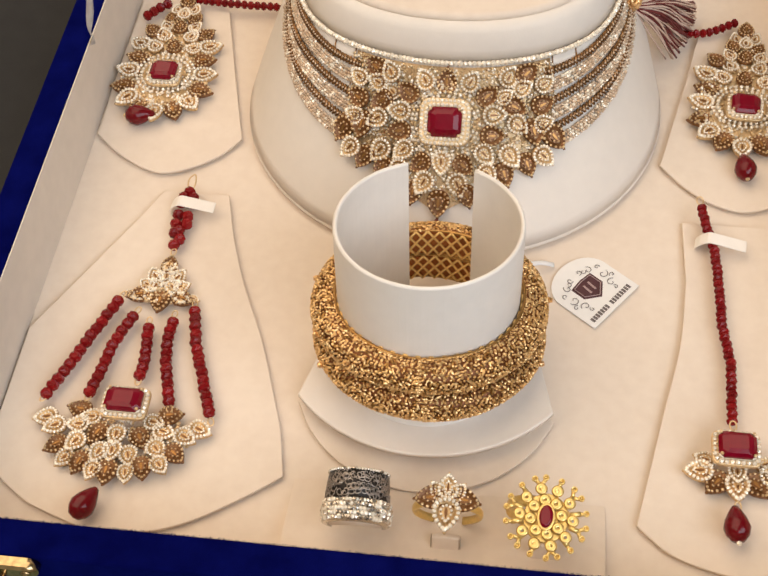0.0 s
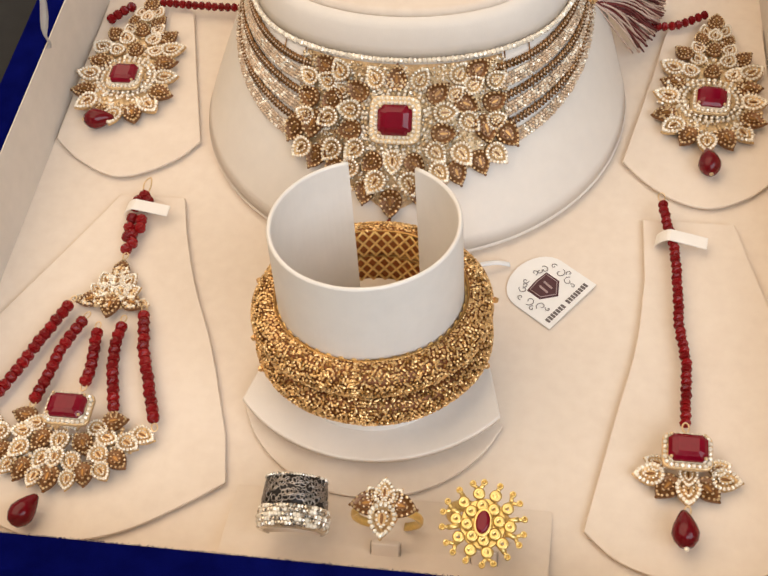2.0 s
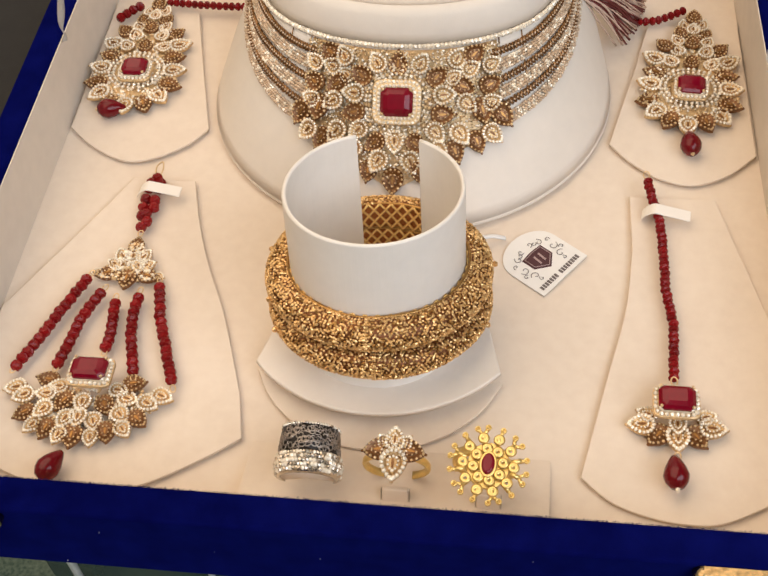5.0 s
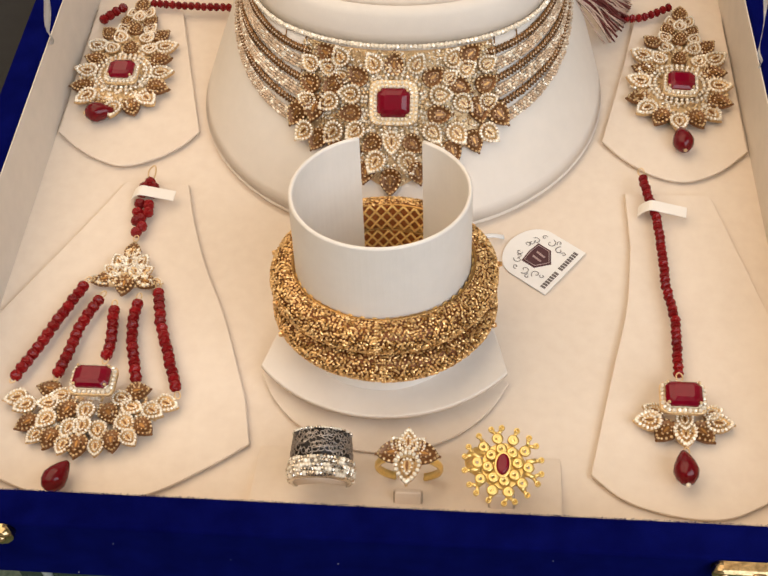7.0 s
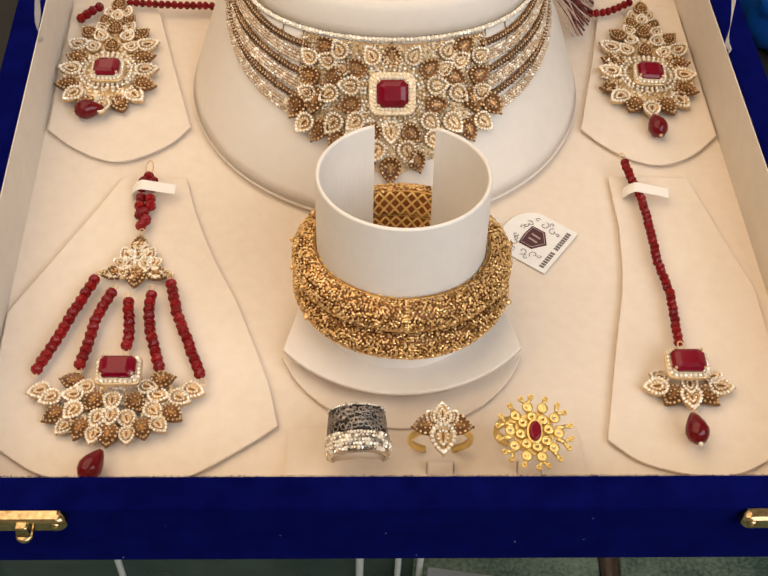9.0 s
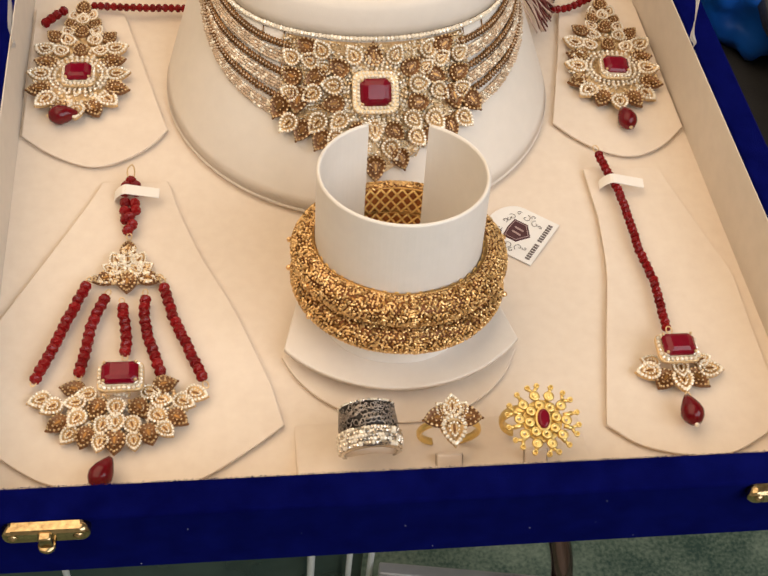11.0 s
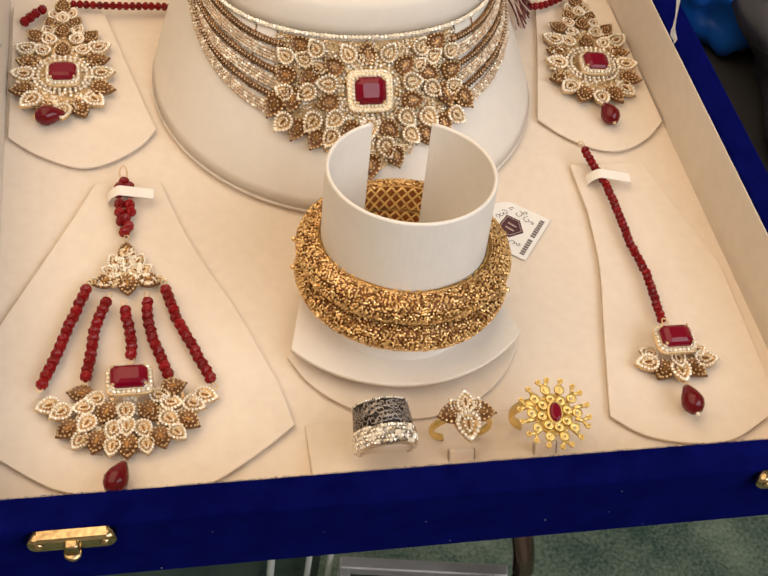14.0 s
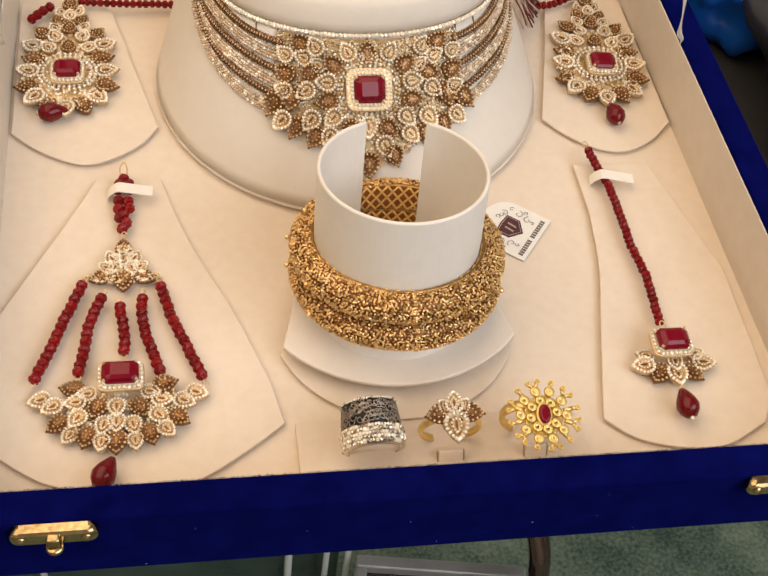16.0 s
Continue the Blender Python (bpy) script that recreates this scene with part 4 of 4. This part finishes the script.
# ---------------------------------------------------------------- forehead ornament
tikka = thing("forehead_ornament", pose(0, -0.0006, 0.0028), "gold forehead ornament with a red stone on a red bead string", "ornament")
string_beads(tikka, smooth_line([(x, y + 0.0006, 0.0030) for x, y in ((0.0985, 0.1580), (0.1001, 0.1485), (0.1024, 0.1386), (0.1036, 0.1180), (0.1041, 0.1066), (0.1057, 0.0968), (0.1059, 0.0872), (0.1054, 0.0745))], 42), BEAD_SMALL, 0.0023, 0.0002)
loop(tikka, (0.0982, 0.1608, 0.003), 0.0011)
loop(tikka, (0.1054, 0.0725, 0.0050), 0.0010)
bm = box(-0.0082, 0.0082, -0.0023, 0.0023, 0, 0.0005, 0.0002)
bmesh.ops.subdivide_edges(bm, edges=[e for e in bm.edges if abs(e.verts[0].co.x - e.verts[1].co.x) > 0.01], cuts=14)
for v in bm.verts:
    u = (v.co.x + 0.0082) / 0.0164
    v.co.z += 0.0056 * max(0.0, min(1, u / 0.25)) ** 0.6 * (1 - 0.45 * u)
part("strap", to_mesh(bm, "strap", M_WHITE), tikka, pose(0.1046, 0.1428, 0, 0, 0, -7), "white holding strap")
setting(tikka, pose(0.1056, 0.0637, 0.0040, 0, 0, 0), 0.0110, 0.0084, 0.0026, 1, 0.0024, 0.00080, 0.0032)
for x, y, turn, size, brown in ((0.0108, 0.0570, -95, 0.0088, 0), (0.0058, 0.0535, -140, 0.0090, 1), (0.0090, 0.0610, -70, 0.0068, 0)):
    for s in (1, -1):
        leaf(tikka, 0.1062 + x * s, y + 0.0010, turn * s, size, brown, 0.0014)
leaf(tikka, 0.1063, 0.0533, 180, 0.0092, 0, 0.0020)
leaf(tikka, 0.1062, 0.0574, 180, 0.0070, 0, 0.0032)
loop(tikka, (0.1060, 0.0468, 0.0036), 0.0009)
part("drop", DROP, tikka, pose(0.1055, 0.0350, 0.0052, -90, 0, 4), "red glass drop bead")
g = Grains()
g.add((0.1055, 0.0347, 0.0052), 0.0009, 0)
part("drop_cap", g.mesh("drop_cap", M_STONE), tikka)

# ---------------------------------------------------------------- rings in their slots


def slot_tab(parent, w=0.0075, h=0.0030):
    """The cream tongue of the ring pad that a ring is pushed over, and its cut edges."""
    tab = part("slot_tab", to_mesh(box(-w / 2, w / 2, -0.0016, 0.0006, -0.004, h, 0.0005), "slot_tab", M_CREAM), parent, pose(0, -0.0062, -0.0022, -30, 0, 0), "cream slot tongue")
    for sx in (-1, 1):
        part("slit", to_mesh(box(sx * (w / 2 + 0.0002) - 0.00008, sx * (w / 2 + 0.0002) + 0.00008, -0.0014, 0.0002, -0.004, h * 0.9, 0), "slit", M_SLIT), parent, pose(0, -0.0062, -0.0022, -30, 0, 0))
    return tab


def ring_hoop(r, w, t, m, name="hoop"):
    """The part of a hoop that stands out of the pad, its axis along z."""
    prof = [(r, -w / 2), (r + t * 0.7, -w / 2), (r + t, -w * 0.25), (r + t, w * 0.25), (r + t * 0.7, w / 2), (r, w / 2)]
    return to_mesh(lathe(prof, 48, math.pi * 1.70, -math.pi * 0.35, True), name, m)


wedge = bmesh.new()
side = [(0.0124, 0.0002), (0.0455, 0.0002), (0.0450, 0.0004), (0.0270, 0.0050), (0.0124, 0.0068)]
rows = [[wedge.verts.new((x, y, z)) for y, z in side] for x in (-0.0235, 0.0690)]
for i in range(5):
    j = (i + 1) % 5
    wedge.faces.new((rows[0][i], rows[0][j], rows[1][j], rows[1][i]))
wedge.faces.new(rows[0][::-1])
wedge.faces.new(rows[1])
bmesh.ops.recalc_face_normals(wedge, faces=wedge.faces)
bmesh.ops.bevel(wedge, geom=wedge.edges[:], offset=0.0003, segments=2, affect="EDGES")
tagged(new("ring_pad", to_mesh(wedge, "ring_pad", M_CREAM, smooth=False)), "cream sloping ring pad along the front wall", "display pad", "display pads in the tray")

# wide silver band with black enamel
R1 = thing("finger_ring", pose(-0.0016, 0.0307, 0.0113, 0, 0, 2) @ Matrix.Diagonal((0.91, 0.93, 0.95, 1)), "wide silver finger ring with black enamel and clear stones", "ring", "finger rings in the tray")
upright = pose(0, 0.001, 0.0056, 106, 0, 0)
half = (40, math.pi * 1.24, -math.pi * 0.12, True)
part("hoop", to_mesh(lathe([(0.0082, -0.0084), (0.0092, -0.0084), (0.0097, -0.0050), (0.0099, 0.0), (0.0092, 0.0004), (0.0084, -0.0050)], *half), "hoop", M_BLACK), R1, upright, "domed black enamel band")
for z0, z1, rows in ((0.0004, 0.0068, 5), (-0.0090, -0.0078, 1)):
    g = Grains()
    for j in range(rows):
        z = z0 + (z1 - z0) * (j + 0.5) / rows
        n = 36 if rows > 1 else 40
        for k in range(n):
            a = -0.35 + (math.pi + 0.7) * (k + 0.5 * (j % 2)) / n
            rr = 0.0101 + 0.0005 * math.sin(math.pi * (j + 0.5) / rows) if rows > 1 else 0.0094
            g.add((rr * math.cos(a), rr * math.sin(a), z), random.uniform(0.00065, 0.00095) if rows > 1 else 0.0005, random.choice((0, 1)))
    part("stone_band", g.mesh("stone_band", M_STONE, M_SILVER), R1, upright, "band of pave clear stones")
part("slot_plug", to_mesh(lathe([(0.0001, 0.0070), (0.0088, 0.0070), (0.0090, 0.0064), (0.0090, 0.0)], 40, math.pi * 1.24, -math.pi * 0.12), "slot_plug", M_CREAM), R1, upright, "cream slot tongue inside the ring")
part("stone_seat", to_mesh(lathe([(0.0090, 0.0002), (0.0099, 0.0004), (0.0102, 0.0035), (0.0099, 0.0072), (0.0088, 0.0074)], 40, math.pi * 1.30, -math.pi * 0.15, True), "stone_seat", M_SILVER), R1, upright, "silver seat of the stones")
vine = bmesh.new()
for k in range(110):
    a0, z0 = -0.3 + (math.pi + 0.6) * k / 109, random.uniform(-0.0010, 0.0010)
    f = random.choice((-1, 1))
    line = []
    for i in range(12):
        q = i * 0.55
        r0 = 0.0015 * (1 - i / 16)
        zz = -0.0042 + z0 * 3.6 + r0 * math.sin(q)
        rr = 0.0100 if zz > -0.002 else 0.0100 - (-0.002 - zz) * 0.12
        line.append((rr * math.cos(a0 + f * r0 / 0.0097 * math.cos(q)), rr * math.sin(a0 + f * r0 / 0.0097 * math.cos(q)), zz))
    sweep(line, 0.00020, 4, bm=vine)
part("scrollwork", to_mesh(vine, "scrollwork", M_NET), R1, upright, "raised silver scrollwork")

# slim gold ring with a pointed head
R2 = thing("finger_ring", pose(0.0238, 0.0330, 0.0075), "slim gold finger ring with a pointed stone head", "ring", "finger rings in the tray")
part("hoop", ring_hoop(0.0090, 0.0022, 0.0011, M_BRIGHT), R2, pose(0, 0.0002, 0.0050, 100, 0, 0), "yellow gold band")
head = pose(0, -0.0015, 0.0146, 17, 0, 0)
for x, y, turn, size, brown in ((0, -0.0036, 180, 0.0098, 0), (0, 0.0042, 0, 0.0075, 0), (-0.0050, 0.0008, 100, 0.0085, 1), (0.0050, 0.0008, -100, 0.0085, 1), (-0.0028, 0.0030, 40, 0.0060, 0), (0.0028, 0.0030, -40, 0.0060, 0)):
    leaf(R2, x, y, turn, size, brown, -0.0003 * abs(x) / 0.005, head)
part("head_plate", to_mesh(solid([(0.0045 * math.cos(a), 0.0062 * math.sin(a)) for a in (k * math.tau / 20 for k in range(20))], -0.0012, 0.0, 0.0003), "head_plate", M_GOLD), R2, head)
slot_tab(R2, 0.008)

# gold starburst ring
R3 = thing("finger_ring", pose(0.0512, 0.0328, 0.0080) @ Matrix.Diagonal((0.95, 0.95, 0.97, 1)), "gold starburst finger ring with an oval red stone", "ring", "finger rings in the tray")
part("hoop", ring_hoop(0.0086, 0.0034, 0.0012, M_BRIGHT), R3, pose(-0.002, 0.002, 0.0055, 96, 0, -10), "yellow gold band")
face = pose(-0.0002, -0.0042, 0.0160, 12, 0, -4)
oval = [(0.0020 * math.cos(a), 0.0033 * math.sin(a)) for a in (k * math.tau / 20 for k in range(20))]
part("bezel", to_mesh(solid([(x * 1.35, y * 1.28) for x, y in oval], 0, 0.0018, 0.0004), "bezel", M_BRIGHT), R3, face)
part("gemstone", to_mesh(solid(oval, 0.0004, 0.0028, 0.0009, 4), "gemstone", M_RUBY), R3, face, "oval ruby-red stone")
part("back_plate", to_mesh(solid([(0.0064 * math.cos(a), 0.0072 * math.sin(a)) for a in (k * math.tau / 28 for k in range(28))], -0.0008, 0.0002, 0.0003), "back_plate", M_BRIGHT), R3, face)
WASHER = to_mesh(lathe([(0.0004, 0.0002), (0.0014, 0), (0.0018, 0.0005), (0.0013, 0.0010), (0.0005, 0.0006)], 14), "flower", M_BRIGHT)
STUD = to_mesh(lathe([(0.0001, 0.0001), (0.0005, 0.0002), (0.0006, 0.0010), (0.0009, 0.0010), (0.0010, 0.0004), (0.0007, 0)], 12), "stud", M_BRIGHT)
for ring_r, n, off in ((0.0047, 8, 0.2), (0.0080, 10, 0.0)):
    for k in range(n):
        a = off + k * math.tau / n
        part("flower", WASHER, R3, face @ pose(ring_r * 0.95 * math.cos(a), ring_r * 1.05 * math.sin(a), 0.0006 - 0.05 * (ring_r - 0.005)))
for k in range(12):
    a = 0.26 + k * math.tau / 12
    d, t = Vector((math.cos(a), math.sin(a), 0)), Vector((-math.sin(a), math.cos(a), 0))
    bm = bmesh.new()
    sweep([d * 0.0070, d * 0.0100], 0.0008, 6, bm=bm)
    prongs = (-0.0016, 0.0016) if k % 2 else (-0.0002,)
    for w in prongs:
        sweep([d * 0.0096, d * 0.0112 + t * w], 0.0006, 6, bm=bm)
    part("spoke", to_mesh(bm, "spoke", M_BRIGHT), R3, face @ pose(0, 0, 0.0004))
    for w in prongs:
        p = d * 0.0115 + t * w
        part("stud", STUD, R3, face @ pose(p.x, p.y, 0.0002))
slot_tab(R3)

# ---------------------------------------------------------------- price tag
tag = thing("price_tag", pose(0.0630, 0.1231, 0.0006, 0, -1, 0), "white card price tag with a maroon shield on a white loop", "tag")
ang = 52.7
turn = pose(0, 0, 0, 0, 0, ang)
w, h = 0.0115, 0.0105
shape = [(-w, -h), (w, -h), (w, 0.0040)] + [(w * math.cos(a), 0.0040 + 0.0090 * math.sin(a)) for a in (math.pi * k / 16 for k in range(1, 16))] + [(-w, 0.0040)]
part("card", to_mesh(solid(shape, 0, 0.0004), "card", M_CARD, smooth=False), tag, turn)


def printed(name, outline, m, z):
    part(name, to_mesh(solid(outline, 0.0003, 0.0005 + z, 0), name, m, smooth=False), tag, turn)


shield = lambda k: [(-0.0040 * k, 0.0030 * k), (-0.0040 * k, -0.0015 * k), (0, -0.0045 * k), (0.0040 * k, -0.0015 * k), (0.0040 * k, 0.0030 * k), (0, 0.0034 * k)]
up_shield = lambda k: [(x, y + 0.0010) for x, y in shield(k)]
printed("shield", up_shield(1.2), M_MAROON, 0.0)
line = [(x, y, 0.0007) for x, y in up_shield(1.0)]
part("shield_line", to_mesh(sweep(line, 0.00016, 4, True), "shield_line", M_PINK), tag, turn, "thin pale line")
for x0 in (-0.0011, 0.0011):
    part("emblem_bar", to_mesh(sweep([(x0 - 0.0002, -0.0010, 0.0007), (x0 + 0.0002, 0.0026, 0.0007)], 0.00038, 4), "emblem_bar", M_PINK), tag, turn, "pale plain bar")
for sx in (-1, 1):
    for x0, y0, r0, s0, q0 in ((0.0074, 0.0012, 0.0016, 1, 0.6), (0.0036, 0.0066, 0.0009, 1, 0.3), (0.0082, 0.0044, 0.0009, -1, 1.2), (0.0060, -0.0052, 0.0008, 1, 2.0), (0.0066, -0.0030, 0.0015, -1, 0.2), (0.0052, 0.0058, 0.0013, 1, 1.8), (0.0022, 0.0074, 0.0010, -1, 2.6), (0.0092, -0.0012, 0.0009, 1, 3.4)):
        line = [(sx * (x0 + r0 * (0.25 + k / 18) * math.cos(q0 + k * 0.36)), y0 + s0 * r0 * (0.25 + k / 18) * math.sin(q0 + k * 0.36), 0.0006) for k in range(17)]
        part("scroll", to_mesh(sweep(line, 0.00012, 4), "scroll", M_INK), tag, turn)
x = -0.0098
for k in range(16):
    bw = 0.0009 if k != 7 else 0.0
    if bw:
        printed("print_bar", [(x, -0.0090), (x + bw, -0.0090), (x + bw, -0.0072), (x, -0.0072)], M_INK, 0.0)
    x += 0.00122
loop_line = smooth_line([(-0.0128, 0.0085, 0.0012), (-0.018, 0.0075, 0.0030), (-0.027, 0.004, 0.0040), (-0.034, -0.001, 0.006)], 20)
part("loop", to_mesh(sweep(loop_line, 0.0010, 6, flat=0.4), "loop", M_RIBBON), tag, None, "white plastic loop")

# ---------------------------------------------------------------- things beyond the box
bag = thing("plastic_bag", pose(0.226, 0.165, BASE), "black glossy plastic bag beside the box", "bag")


def crumple(sx, sy, sz, seed, m, name):
    bm = bmesh.new()
    bmesh.ops.create_icosphere(bm, subdivisions=4, radius=1)
    for v in bm.verts:
        n = noise.noise(v.co * 1.7 + Vector((seed, 0, 0))) * 0.35 + abs(noise.noise(v.co * 4 + Vector((0, seed, 0)))) * 0.18
        c = v.co * (1 + n)
        v.co = (c.x * sx, c.y * sy, max(0, (c.z + 0.6) * sz))
    return to_mesh(bm, name, m)


part("body", crumple(0.055, 0.085, 0.030, 3, M_BAG, "body"), bag)
blue = thing("blue_pouch", pose(0.184, 0.250, BASE), "bright blue glossy plastic pouch on the table", "pouch")
part("body", crumple(0.026, 0.034, 0.026, 8, M_BLUE_BAG, "body"), blue)

chair = thing("chair", pose(0.17, 0.20, FLOOR), "bronze tube chair standing on the carpet", "chair")
part("leg", to_mesh(sweep(smooth_line([(-0.080, 0.045, 0.375), (-0.030, 0.035, 0.375), (-0.006, 0.002, 0.352), (0.0, -0.030, 0.28), (0.002, -0.04, 0.0)], 44), 0.0075, 14), "leg", M_BRONZE), chair, None, "curved bronze tube leg")
part("leg", to_mesh(sweep(smooth_line([(-0.080, 0.34, 0.375), (-0.030, 0.35, 0.375), (-0.006, 0.37, 0.352), (0.0, 0.40, 0.28), (0.002, 0.40, 0.0)], 44), 0.0075, 14), "leg", M_BRONZE), chair, None, "curved bronze tube leg")
part("seat", to_mesh(box(-0.10, 0.28, 0.045, 0.36, 0.38, 0.42, 0.01), "seat", M_DARK), chair)
trolley = thing("trolley", pose(0.0944, 0.2305, FLOOR, 0, 0, -8.9), "low metal-framed trolley with a dark shelf under the table", "trolley")
for dims in ((-0.040, 0.085, -0.018, -0.008), (-0.040, 0.085, -0.196, -0.188), (-0.040, -0.032, -0.188, -0.018), (0.077, 0.085, -0.188, -0.018)):
    part("shelf_rail", to_mesh(box(*dims, 0.246, 0.259, 0.0015), "shelf_rail", M_STEEL), trolley)
part("shelf", to_mesh(box(-0.033, 0.078, -0.189, -0.017, 0.2465, 0.2500), "shelf", M_DARK), trolley)
for x, y in ((-0.036, -0.013), (0.081, -0.013), (-0.036, -0.192), (0.081, -0.192)):
    part("leg", to_mesh(sweep([(x, y, 0), (x, y, 0.247)], 0.004, 12), "leg", M_CHROME), trolley)
rack = thing("display_rack", pose(0.02, 0.24, FLOOR), "dark glass rack with thin chrome posts", "rack")
for x, r in ((-0.016, 0.0035), (0.012, 0.0028), (0.028, 0.0030), (-0.30, 0.004), (-0.19, 0.003)):
    part("post", to_mesh(sweep([(x, -0.0075, 0), (x, -0.0075, 0.36)], r * 0.8, 12), "post", M_CHROME), rack)
part("panel", to_mesh(box(-0.34, 0.026, 0.012, 0.016, 0.0, 0.36, 0.001), "panel", M_GLASS), rack)
